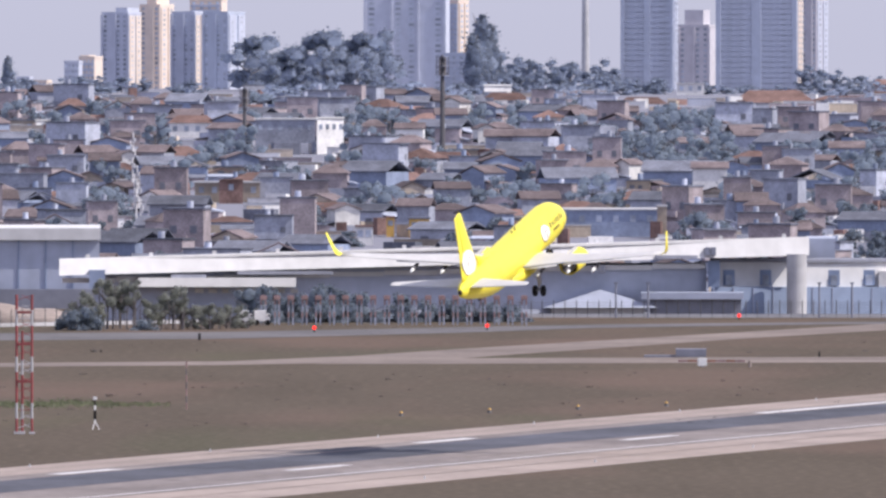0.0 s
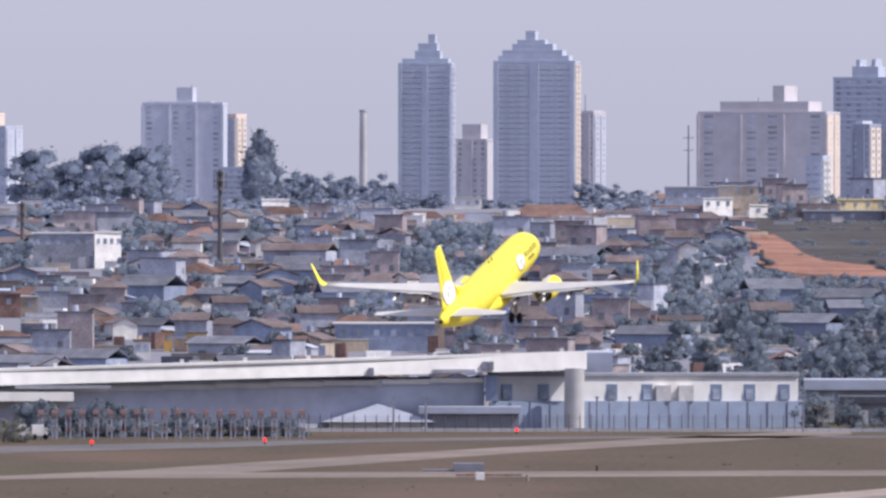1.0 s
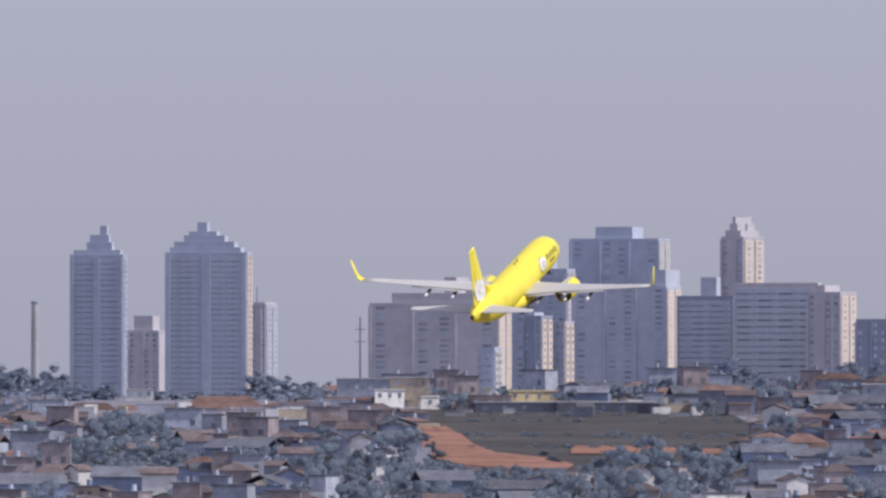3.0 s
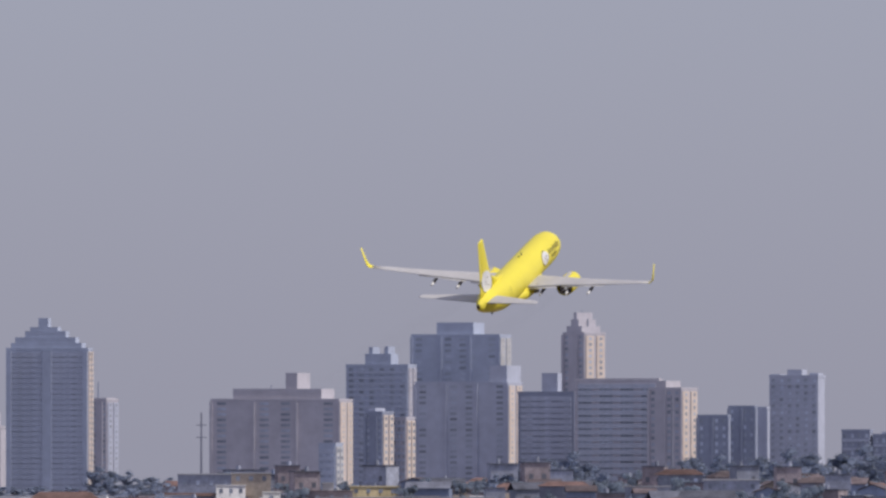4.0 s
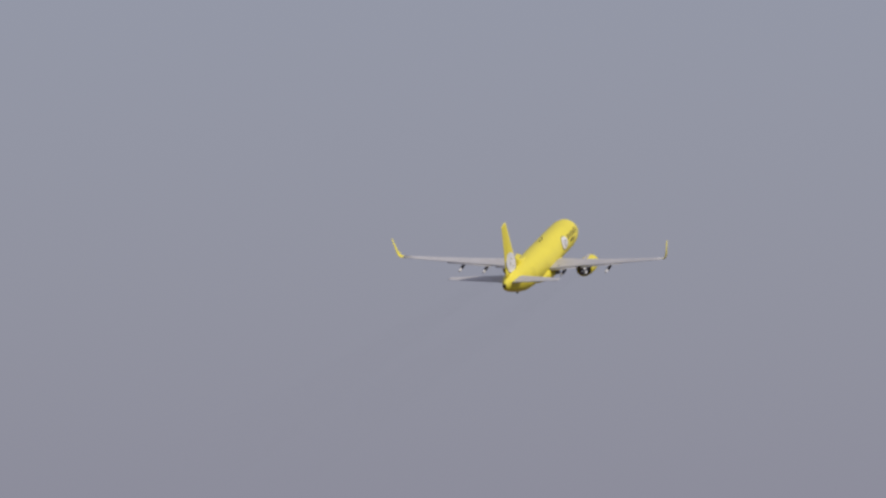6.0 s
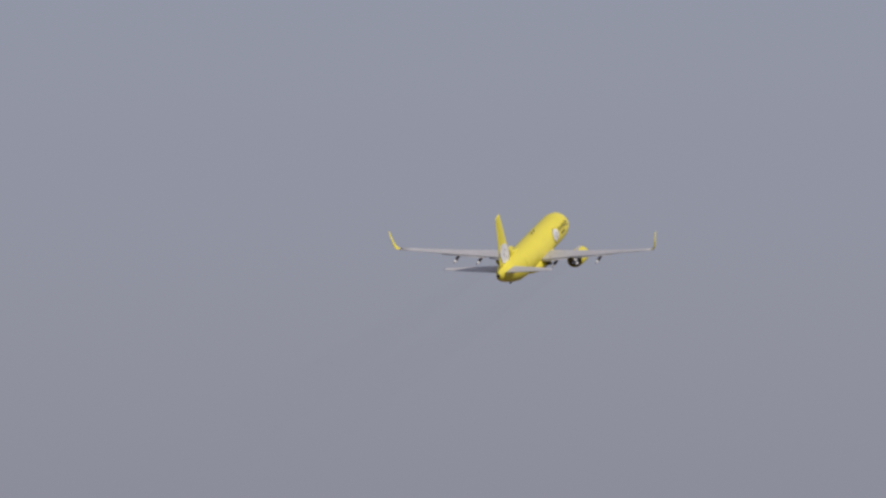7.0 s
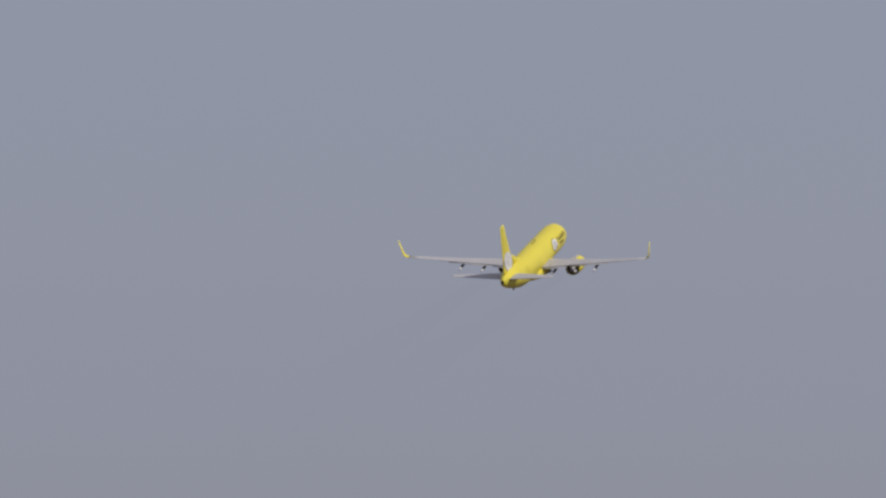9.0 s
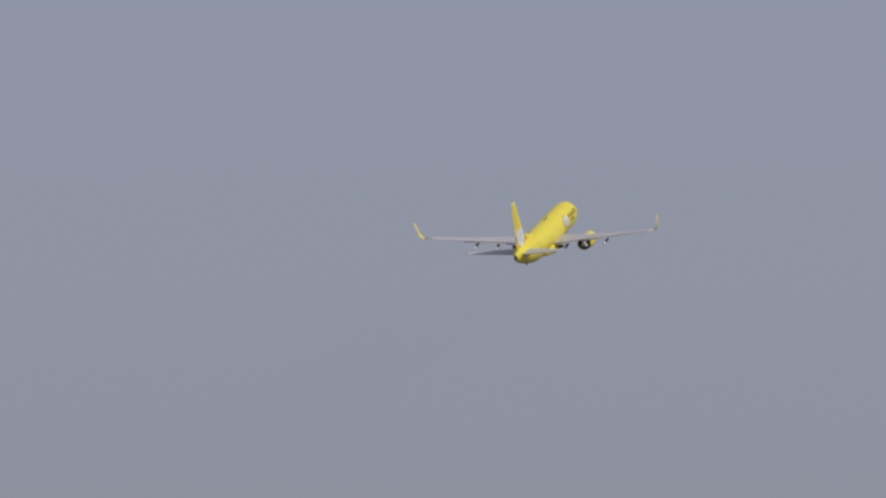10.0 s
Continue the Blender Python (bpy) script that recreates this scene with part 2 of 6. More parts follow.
# ---- mesh helpers ----
def mesh_object(name, bm, material, parent=None, label=""):
    me = bpy.data.meshes.new(name)
    bmesh.ops.recalc_face_normals(bm, faces=bm.faces)
    bm.to_mesh(me)
    bm.free()
    for m in (material if isinstance(material, (list, tuple)) else [material]):
        me.materials.append(M[m])
    ob = new(name, me)
    if parent:
        ob.parent = parent
    if label:
        ob["label"] = label
    return ob


def part(name, bm, material, parent, label=""):
    return mesh_object(name, bm, material, parent, label)


def shared(name, me, parent, m=None):
    ob = new(name, me)
    ob.parent = parent
    if m is not None:
        ob.matrix_basis = m
    return ob


def empty(name, m, label, category, group="", kind=""):
    ob = new(name)
    ob.matrix_basis = m
    return tagged(ob, label, category, group, kind)


def box(bm, x0, x1, y0, y1, z0, z1, bevel=0.0):
    v = [bm.verts.new((x, y, z)) for z in (z0, z1) for x, y in ((x0, y0), (x1, y0), (x1, y1), (x0, y1))]
    faces = [bm.faces.new([v[i] for i in f]) for f in ((3, 2, 1, 0), (4, 5, 6, 7), (0, 1, 5, 4), (1, 2, 6, 5), (2, 3, 7, 6), (3, 0, 4, 7))]
    if bevel:
        edges = list({e for f in faces for e in f.edges})
        bmesh.ops.bevel(bm, geom=edges, offset=bevel, segments=2, affect="EDGES")
    return bm


def bar(bm, a, b, r0, r1=None, n=8):
    """A round bar from a to b."""
    a, b = Vector(a), Vector(b)
    r1 = r0 if r1 is None else r1
    q = (b - a).to_track_quat("Z", "Y")
    rings = []
    for p, r in ((a, r0), (b, r1)):
        rings.append([p + q @ Vector((r * math.cos(k * 2 * math.pi / n), r * math.sin(k * 2 * math.pi / n), 0)) for k in range(n)])
    loft(bm, rings)
    return bm


def loft(bm, rings, smooth=False, caps=True):
    vs = [[bm.verts.new(p) for p in ring] for ring in rings]
    n = len(vs[0])
    for a, b in zip(vs, vs[1:]):
        for k in range(n):
            f = bm.faces.new((a[k], a[(k + 1) % n], b[(k + 1) % n], b[k]))
            f.smooth = smooth
    if caps:
        bm.faces.new(vs[0][::-1])
        bm.faces.new(vs[-1])
    return vs


def grid_at(u, v, d):
    """The place at bearing u, v and distance d along the ground."""
    a = (u - CENTRE_U) / F
    return Vector((d * math.sin(a), d * math.cos(a), EYE + d * math.tan((LEVEL - v) / F)))


def rise(d):
    """Height of the land at distance d: level airfield, then the hill of the town."""
    if d < 2560:
        return 0.0
    if d < 4200:
        k = (d - 2560) / 1640
        return 29.0 * (k * 0.8 + 0.2 * k * k * (3 - 2 * k))
    return 29.0 + 1.0 * min(1, (d - 4200) / 300)


def land(x, y):
    return rise(math.hypot(x, y))


# ---- ground ----
def build_ground():
    ds = [-3000, -600, 0, 600, 1100, 1600, 2100, 2450] + [2560 + 40 * k for k in range(46)] + [4500, 5200, 7000, 12000, 30000]
    xs = [-30000, -8000, -2500, -900, -500, -250] + [-150 + 50 * k for k in range(16)] + [800, 1100, 1600, 3000, 8000, 30000]
    verts, faces = [], []
    for y in ds:
        for x in xs:
            z = rise(y) if y < 4600 else 30.0 + (0 if y < 5300 else -30.0)
            verts.append((x, y, z))
    n = len(xs)
    for j in range(len(ds) - 1):
        for i in range(n - 1):
            a = j * n + i
            faces.append((a, a + 1, a + n + 1, a + n))
    me = bpy.data.meshes.new("ground")
    me.from_pydata(verts, [], faces)
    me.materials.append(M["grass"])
    for p in me.polygons:
        p.use_smooth = True
    tagged(new("ground", me), "dry brown airfield grass rising to a hill", "ground", kind="structure")


RUN_DIR = radians(15.8)            # runway heading, clockwise from +y
RUN_F = Vector((math.sin(RUN_DIR), math.cos(RUN_DIR), 0))
RUN_R = Vector((math.cos(RUN_DIR), -math.sin(RUN_DIR), 0))
RUN_O = grid_at(784, 763, EYE * F / (763 - LEVEL))
RUN_O.z = 0


def along(u, s):
    """How far along the runway the bearing u crosses the line s metres from its far edge."""
    t = math.tan((u - CENTRE_U) / F)
    p = RUN_O + RUN_R * s
    return (t * p.y - p.x) / (RUN_F.x - t * RUN_F.y)


def strip(bm, a0, a1, s0, s1, z, thick=0.0):
    """A flat strip along the runway: a along it, s across to the near side, measured from its far edge."""
    def p(a, s, zz):
        q = RUN_O + RUN_F * a + RUN_R * s
        return (q.x, q.y, zz)
    n = max(1, int((a1 - a0) / 40))
    top = []
    for k in range(n + 1):
        a = a0 + (a1 - a0) * k / n
        top.append((bm.verts.new(p(a, s0, z)), bm.verts.new(p(a, s1, z))))
    for q, r in zip(top, top[1:]):
        bm.faces.new((q[0], r[0], r[1], q[1]))
    return bm


def build_runway():
    run = empty("runway", Matrix(), "long asphalt runway with pale shoulders and white markings", "runway", kind="structure")
    bm = bmesh.new(); strip(bm, -1400, 2200, 0, 54.5, 0.03); part("shoulder", bm, "shoulder", run, "pale concrete shoulders")
    bm = bmesh.new(); strip(bm, -1400, 2200, 9.5, 40.5, 0.045); part("asphalt", bm, "asphalt", run, "worn grey asphalt")
    bm = bmesh.new(); strip(bm, -1400, 2200, 14.2, 26.5, 0.055); part("rubber_band", bm, "rubber", run, "dark rubber deposits along the centre")
    for s, w, m in ((10.6, 0.35, "track"), (38.3, 0.55, "line"), (33.0, 0.25, "track"), (46.5, 0.3, "track"), (4.5, 0.3, "track")):
        bm = bmesh.new(); strip(bm, -1400, 2200, s, s + w, 0.065); part("edge_line", bm, m, run, "thin painted line")
    a0 = along(510, 30)
    length, pitch = along(615, 30) - a0, along(1105, 30) - a0
    bm = bmesh.new()
    strip(bm, 0, length, 29.2, 30.6, 0.07)
    first = part("centre_dash", bm, "line", run)
    first.location = RUN_F * a0
    for k in list(range(-6, 0)) + list(range(1, 14)):
        shared("centre_dash", first.data, run).location = RUN_F * (a0 + k * pitch)
    for u0, u1 in ((90, 200), (735, 830), (1340, 1900)):
        bm = bmesh.new(); strip(bm, along(u0, 12), along(u1, 12), 11.4, 13.2, 0.068); part("side_marking", bm, "line", run, "long white paint mark")
    bm = bmesh.new(); strip(bm, along(520, 12), along(640, 12), 10.8, 13.2, 0.068); part("skid_mark", bm, "rubber", run, "dark skid mark")


def flat_path(bm, points, z):
    """A ribbon between pairs of bearings (u, v_far, v_near) on the level airfield."""
    rows = []
    for u, vf, vn in points:
        row = []
        for v in (vf, vn):
            p = grid_at(u, v, EYE * F / (v - LEVEL))
            row.append(bm.verts.new((p.x, p.y, z)))
        rows.append(row)
    for a, b in zip(rows, rows[1:]):
        bm.faces.new((a[0], b[0], b[1], a[1]))


def build_tracks():
    bm = bmesh.new(); flat_path(bm, ((-300, 646, 652), (0, 643, 650), (400, 640, 647), (620, 631, 643), (784, 620, 637), (1000, 607, 622), (1300, 589, 601), (1568, 573, 585), (1900, 557, 567)), 0.03)
    tagged(mesh_object("service_track", bm, "track"), "pale gravel service track curving across the grass", "track", kind="structure")
    bm = bmesh.new(); flat_path(bm, ((560, 642, 645), (780, 635, 645), (1000, 634, 644), (1568, 632, 642), (2100, 630, 640), (2700, 628, 638)), 0.035)
    tagged(mesh_object("service_track", bm, "track"), "straight pale gravel track on the airfield", "track", kind="structure")
    bm = bmesh.new(); flat_path(bm, ((-300, 592, 604), (0, 590, 603), (400, 588, 600), (800, 580, 590), (1050, 575, 581), (1500, 570, 574), (2500, 568, 572)), 0.03)
    tagged(mesh_object("perimeter_road", bm, "old_road"), "grey asphalt perimeter road along the fence", "road", kind="structure")


build_ground()
build_runway()
build_tracks()


# ---- aircraft: nose towards +y, right wing +x, origin on the fuselage axis ----
HULL = ((18.05, -0.62, 0.06, 0.06), (17.8, -0.60, 0.38, 0.36), (17.2, -0.54, 0.78, 0.76), (16.3, -0.38, 1.16, 1.18), (15.2, -0.18, 1.48, 1.55),
        (14.0, -0.04, 1.70, 1.82), (12.5, 0.0, 1.84, 1.97), (10.5, 0.0, 1.88, 2.0), (4.0, 0.0, 1.88, 2.0), (-5.5, 0.0, 1.88, 2.0),
        (-8.5, 0.02, 1.86, 1.98), (-11.0, 0.12, 1.74, 1.90), (-13.5, 0.36, 1.50, 1.68), (-15.8, 0.60, 1.16, 1.38), (-17.8, 0.78, 0.78, 1.04), (-19.2, 0.88, 0.46, 0.68), (-19.9, 0.95, 0.20, 0.32))


def hull_at(y):
    for a, b in zip(HULL, HULL[1:]):
        if a[0] >= y >= b[0]:
            k = (a[0] - y) / (a[0] - b[0])
            return [p + (q - p) * k for p, q in zip(a[1:], b[1:])]
    return HULL[-1][1:]


def hull_point(y, angle, out=0.0):
    """A point on the skin; angle in degrees from the top, clockwise seen from behind."""
    zc, w, h = hull_at(y)
    a = radians(angle)
    return Vector(((w + out) * math.sin(a), y, zc + (h + out) * math.cos(a)))


def skin_patch(bm, y0, y1, a0, a1, out=0.025, ny=6, na=6, shape=None):
    """A curved decal that lies on the skin; shape(s, t) in -1..1 says where it is."""
    g = {}
    for i in range(ny + 1):
        for k in range(na + 1):
            g[i, k] = bm.verts.new(hull_point(y0 + (y1 - y0) * i / ny, a0 + (a1 - a0) * k / na, out))
    for i in range(ny):
        for k in range(na):
            if shape is None or shape((i + 0.5) / ny * 2 - 1, (k + 0.5) / na * 2 - 1):
                bm.faces.new((g[i, k], g[i + 1, k], g[i + 1, k + 1], g[i, k + 1]))
    for v in [v for v in bm.verts if not v.link_faces]:
        bm.verts.remove(v)


AIRFOIL = ((1.0, 0.0), (0.85, 0.28), (0.6, 0.75), (0.35, 1.0), (0.15, 0.85), (0.04, 0.45), (0.0, 0.0), (0.04, -0.38), (0.15, -0.6), (0.35, -0.62), (0.6, -0.42), (0.85, -0.15))


def foil_ring(le, chord, thick, up=(0, 0, 1), twist=0.0):
    """A wing section from its leading edge backwards; twist lifts its trailing edge."""
    u = Vector(up).normalized()
    return [Vector(le) + Vector((0, -chord * c, chord * (c - 0.45) * twist)) + u * (thick * t * 0.5) for c, t in AIRFOIL]


def foil(sections, side=1, twist=0.0):
    bm = bmesh.new()
    rings = []
    for le, chord, thick, up in sections:
        rings.append([Vector((p.x * side, p.y, p.z)) for p in foil_ring(le, chord, thick, up, twist)])
    loft(bm, rings, smooth=True)
    return bm


UP = (0, 0, 1)
TWIST = 0.07


def ring(y, r, z, x=0.0, n=24, flat=1.0):
    return [Vector((x + r * math.cos(2 * math.pi * k / n), y, z + r * (flat if math.sin(2 * math.pi * k / n) < 0 else 1.0) * math.sin(2 * math.pi * k / n))) for k in range(n)]


def build_aircraft():
    plane = empty("cargo_aircraft", Matrix(), "bright yellow twin-engine cargo jet climbing away after take-off", "aircraft")
    bm = bmesh.new()
    n = 40
    loft(bm, [[hull_point(y, 360 * k / n) for k in range(n)] for y in [18.05, 17.95, 17.8, 17.5, 17.2, 16.8, 16.3, 15.8, 15.2, 14.6, 14, 13.2, 12.5, 11.5, 10.5, 7, 4, 0, -3, -5.5, -7, -8.5, -9.8, -11, -12.3, -13.5, -14.7, -15.8, -16.8, -17.8, -18.5, -19.2, -19.6, -19.9]], smooth=True)
    hull = part("fuselage", bm, "yellow", plane, "glossy yellow fuselage")
    bm = bmesh.new()
    loft(bm, [[Vector((0.30 * math.cos(k * math.pi / 6) * s, y, 0.95 + 0.38 * math.sin(k * math.pi / 6) * s)) for k in range(12)] for y, s in ((-19.75, 0.8), (-20.05, 0.62))], smooth=True)
    part("exhaust_outlet", bm, "nozzle", hull, "dark auxiliary power outlet")
    # belly fairing
    bm = bmesh.new()
    rows = []
    for y, w, z0, z1 in ((6.6, 0.4, -1.9, -1.5), (5.6, 1.5, -2.15, -1.0), (3.5, 2.15, -2.35, -0.75), (0, 2.3, -2.42, -0.75), (-3.2, 2.2, -2.35, -0.85), (-5.4, 1.5, -2.1, -1.1), (-6.8, 0.4, -1.9, -1.5)):
        zc, hh = (z0 + z1) / 2, (z1 - z0) / 2
        rows.append([Vector((w * math.copysign(abs(math.cos(a)) ** 0.6, math.cos(a)), y, zc + hh * math.copysign(abs(math.sin(a)) ** 0.7, math.sin(a)))) for a in [2 * math.pi * k / 20 for k in range(20)]])
    loft(bm, rows, smooth=True)
    part("belly_fairing", bm, "yellow", plane)
    for side in (1, -1):
        wing_le = lambda x: 5.0 - (x - 1.4) * 0.52
        secs = []
        for x, chord, thick in ((0.6, 8.4, 1.15), (1.88, 7.4, 1.0), (3.8, 6.2, 0.8), (5.8, 5.05, 0.62), (9.0, 3.95, 0.46), (12.5, 2.85, 0.33), (15.5, 1.98, 0.23), (17.0, 1.55, 0.17)):
            secs.append(((x, wing_le(x), -1.35 + (x - 0.6) * 0.105 + 0.0018 * x * x), chord, thick, UP))
        wing = part("wing", foil(secs, side, TWIST), "wing", plane, "pale grey swept wing")
        tip = secs[-1][0]
        lets = [((tip[0], tip[1], tip[2]), 1.55, 0.16, UP), ((tip[0] + 0.25, tip[1] - 0.25, tip[2] + 0.08), 1.5, 0.15, (-0.4, 0, 1)), ((tip[0] + 0.45, tip[1] - 0.6, tip[2] + 0.36), 1.38, 0.13, (-0.9, 0, 0.5)),
                ((tip[0] + 0.63, tip[1] - 1.1, tip[2] + 0.9), 1.0, 0.08, (-1, 0, 0.2)), ((tip[0] + 1.0, tip[1] - 2.3, tip[2] + 2.76), 0.46, 0.04, (-1, 0, 0.15))]
        part("winglet", foil(lets, side, TWIST), "yellow", plane, "upswept yellow winglet")
        # flap panels just behind the wing, slightly drooped
        for x0, x1, c0, c1 in ((2.0, 5.3, 1.7, 1.25), (5.9, 11.4, 1.2, 0.8)):
            fs = []
            for x, c in ((x0, c0), (x1, c1)):
                k = [s for s in secs]
                for a, b in zip(k, k[1:]):
                    if a[0][0] <= x <= b[0][0]:
                        w = (x - a[0][0]) / (b[0][0] - a[0][0])
                        le = [p + (q - p) * w for p, q in zip(a[0], b[0])]
                        ch = a[1] + (b[1] - a[1]) * w
                fs.append(((x, le[1] - ch + c * 0.62, le[2] + ch * 0.55 * TWIST - 0.08), c, 0.12, (0, 0.05, 1)))
            part("flap", foil(fs, side), "wing", wing)
        # flap track fairings under the trailing edge
        for x, ty in ((3.4, -2.3), (6.7, -2.7), (9.6, -3.6)):
            bm = bmesh.new()
            zf = -1.35 + (x - 0.6) * 0.105 + 0.0018 * x * x - 0.42
            loft(bm, [ring(ty + y, r, zf + dz, x * side, 10) for y, r, dz in ((2.5, 0.04, 0.14), (1.75, 0.15, 0.09), (0.5, 0.2, 0.02), (-0.4, 0.17, -0.05), (-1.1, 0.06, -0.12))], smooth=True)
            fairing = part("flap_track_fairing", bm, "mast_steel", wing, "dark canoe fairing with white tail")
            # white tail end puts the fairing's highlight into the paint
            bm = bmesh.new()
            loft(bm, [ring(ty + y, r, zf + dz, x * side, 10) for y, r, dz in ((-0.35, 0.185, -0.05), (-1.15, 0.1, -0.12))], smooth=True)
            part("fairing_tail", bm, "white", fairing, "white fairing tail standing in for a highlight")
        # engine
        ex, ez = 4.85 * side, -2.3
        bm = bmesh.new()
        loft(bm, [ring(y, r, ez, ex, 28, 0.92) for y, r in ((7.2, 0.80), (7.55, 0.86), (7.62, 0.95), (7.3, 1.05), (6.2, 1.12), (5.0, 1.10), (4.0, 1.04), (3.2, 0.98), (3.2, 0.93), (4.2, 0.9))], smooth=True, caps=False)
        eng = part("engine", bm, "yellow", plane, "yellow engine nacelle under the wing")
        bm = bmesh.new(); loft(bm, [ring(y, r, ez, ex, 24, 0.92) for y, r in ((7.35, 0.80), (7.5, 0.84), (7.66, 0.91), (7.64, 0.97), (7.35, 1.045))], smooth=True, caps=False)
        part("inlet_lip", bm, "wing_edge", eng, "bare metal inlet lip")
        bm = bmesh.new(); loft(bm, [ring(y, r, ez, ex, 24) for y, r in ((4.2, 0.9), (4.15, 0.5))], smooth=True)
        part("fan_duct", bm, "dark", eng, "dark fan duct")
        bm = bmesh.new(); loft(bm, [ring(6.6, 0.79, ez, ex, 24), ring(6.55, 0.2, ez, ex, 24)], smooth=True)
        part("fan", bm, "dark", eng, "dark fan disc")
        bm = bmesh.new(); loft(bm, [ring(y, r, ez, ex, 24) for y, r in ((4.6, 0.62), (3.4, 0.58), (2.6, 0.44), (2.2, 0.38), (2.2, 0.33), (2.7, 0.32))], smooth=True, caps=False)
        part("core_nozzle", bm, "steel", eng, "burnt metal core nozzle")
        bm = bmesh.new(); loft(bm, [ring(y, r, ez, ex, 16) for y, r in ((3.0, 0.30), (2.2, 0.22), (1.5, 0.03))], smooth=True)
        part("exhaust_cone", bm, "steel", eng, "bright exhaust cone")
        bm = bmesh.new()
        box(bm, ex - 0.16, ex + 0.16, 1.6, 6.3, ez + 0.55, -0.95, 0.06)
        part("pylon", bm, "wing", plane)
        # tailplane
        st = [((0.3, -14.3, 1.05), 4.2, 0.34, UP), ((0.9, -14.75, 1.12), 3.9, 0.3, UP), ((4.0, -16.95, 1.5), 2.7, 0.2, UP), ((7.0, -19.1, 1.87), 1.45, 0.1, UP), ((7.18, -19.5, 1.89), 1.0, 0.05, UP)]
        stab = part("tailplane", foil(st, side), "wing", plane, "pale grey horizontal tailplane")
        # main gear bay, dark, and the legs that fold inwards
        bm = bmesh.new()
        loft(bm, [[Vector(((1.05 + 0.58 * math.cos(a)) * side, -1.5 + 0.58 * math.sin(a), z)) for a in [2 * math.pi * k / 16 for k in range(16)]] for z in (-2.30, -2.445)])
        part("wheel_well", bm, "dark", plane, "dark open wheel well")
    # fin, rudder, dorsal fillet
    def upright(secs):
        bm = bmesh.new()
        loft(bm, [[Vector((t * th * 0.5 * (1 if k <= 6 else 1.6), le - ch * c, z)) for k, (c, t) in enumerate(AIRFOIL)] for le, z, ch, th in secs], smooth=True)
        return bm
    fin = part("fin", upright(((-12.6, 1.5, 4.6, 0.52), (-13.4, 2.4, 4.0, 0.46), (-15.2, 5.0, 3.0, 0.34), (-17.65, 8.5, 1.72, 0.2), (-17.95, 8.8, 1.5, 0.12))), "yellow", plane, "tall yellow tail fin")
    part("rudder", upright(((-17.15, 1.75, 1.75, 0.26), (-17.4, 2.4, 1.65, 0.25), (-18.15, 5.0, 1.2, 0.18), (-19.33, 8.5, 0.78, 0.1), (-19.4, 8.7, 0.7, 0.06))), "yellow", plane)
    bm = bmesh.new()
    loft(bm, [[Vector((0.22 * s * math.cos(a), y, z + h * (0.5 + 0.5 * math.sin(a)))) for a in [2 * math.pi * k / 10 for k in range(10)]] for y, z, h, s in ((-8.2, 1.8, 0.2, 0.3), (-11.0, 1.6, 0.85, 0.8), (-13.6, 1.4, 1.9, 1.0))], smooth=True)
    part("dorsal_fillet", bm, "yellow", plane)
    # round white emblem with a dark rim on both sides of the fin, lying on its skin
    def fin_half(y, z):
        half = 0.0
        for (l0, z0, c0, t0), (l1, z1, c1, t1) in (((-13.4, 2.4, 4.0, 0.46), (-15.2, 5.0, 3.0, 0.34)), ((-17.4, 2.4, 1.65, 0.25), (-18.15, 5.0, 1.2, 0.18))):
            k = (z - z0) / (z1 - z0)
            c = (l0 + (l1 - l0) * k - y) / (c0 + (c1 - c0) * k)
            for (ca, ta), (cb, tb) in zip(AIRFOIL[:7], AIRFOIL[1:7]):
                if cb <= c <= ca:
                    half = max(half, 0.5 * (t0 + (t1 - t0) * k) * (tb + (ta - tb) * (c - cb) / (ca - cb)))
        return half
    for side in (1, -1):
        def on_fin(y, z, out):
            return Vector((side * (fin_half(y, z) + out), y, z))
        for radii, m, out, name, label in (((0.0, 0.35, 0.7, 1.05, 1.42), "white", 0.03, "emblem", "plain white round emblem"), ((1.42, 1.56), "dark", 0.03, "emblem_rim", "thin dark emblem rim")):
            bm = bmesh.new()
            rows = [[bm.verts.new(on_fin(-16.5 + r * 1.45 * math.cos(a) - 0.5 * r * math.sin(a), 3.25 + r * 0.98 * math.sin(a), out)) for a in [2 * math.pi * k / 32 for k in range(32)]] for r in radii if r]
            if not radii[0]:
                bm.faces.new(rows[0])
            for a, b in zip(rows, rows[1:]):
                for k in range(32):
                    if name == "emblem" or k > 14 or k < 2:
                        bm.faces.new((a[k], a[k - 1], b[k - 1], b[k]))
            part(name, bm, m, fin, label)
        for dz, dy, w, h in ((0.45, 0.25, 0.5, 0.1), (-0.15, -0.2, 0.14, 0.5), (-0.6, 0.3, 0.45, 0.12)):
            bm = bmesh.new()
            yc, zc = -16.5 + dy * 1.5 - 0.5 * dz, 3.25 + dz
            bm.faces.new([bm.verts.new(on_fin(y, z, 0.05)) for y, z in ((yc - w / 2, zc - h / 2), (yc + w / 2, zc - h / 2), (yc + w / 2, zc + h / 2), (yc - w / 2, zc + h / 2))])
            part("emblem_stroke", bm, "title", fin)
    # titles on both sides as plain bars, and a pale emblem behind them
    for side in (1, -1):
        x = 8.1
        for w, a in ((0.75, 57), (0.6, 60), (0.5, 60), (0.6, 57), (0.62, 60), (0.55, 55), (0.62, 60)):
            bm = bmesh.new(); skin_patch(bm, x, x + w * 0.6, a * side, 75 * side)
            part("title_bar", bm, "title", hull)
            x += w + 0.13
        x = 8.9
        for w in (0.3, 0.35, 0.3, 0.25, 0.35):
            bm = bmesh.new(); skin_patch(bm, x, x + w, 82 * side, 91 * side)
            part("title_bar", bm, "title", hull)
            x += w + 0.17
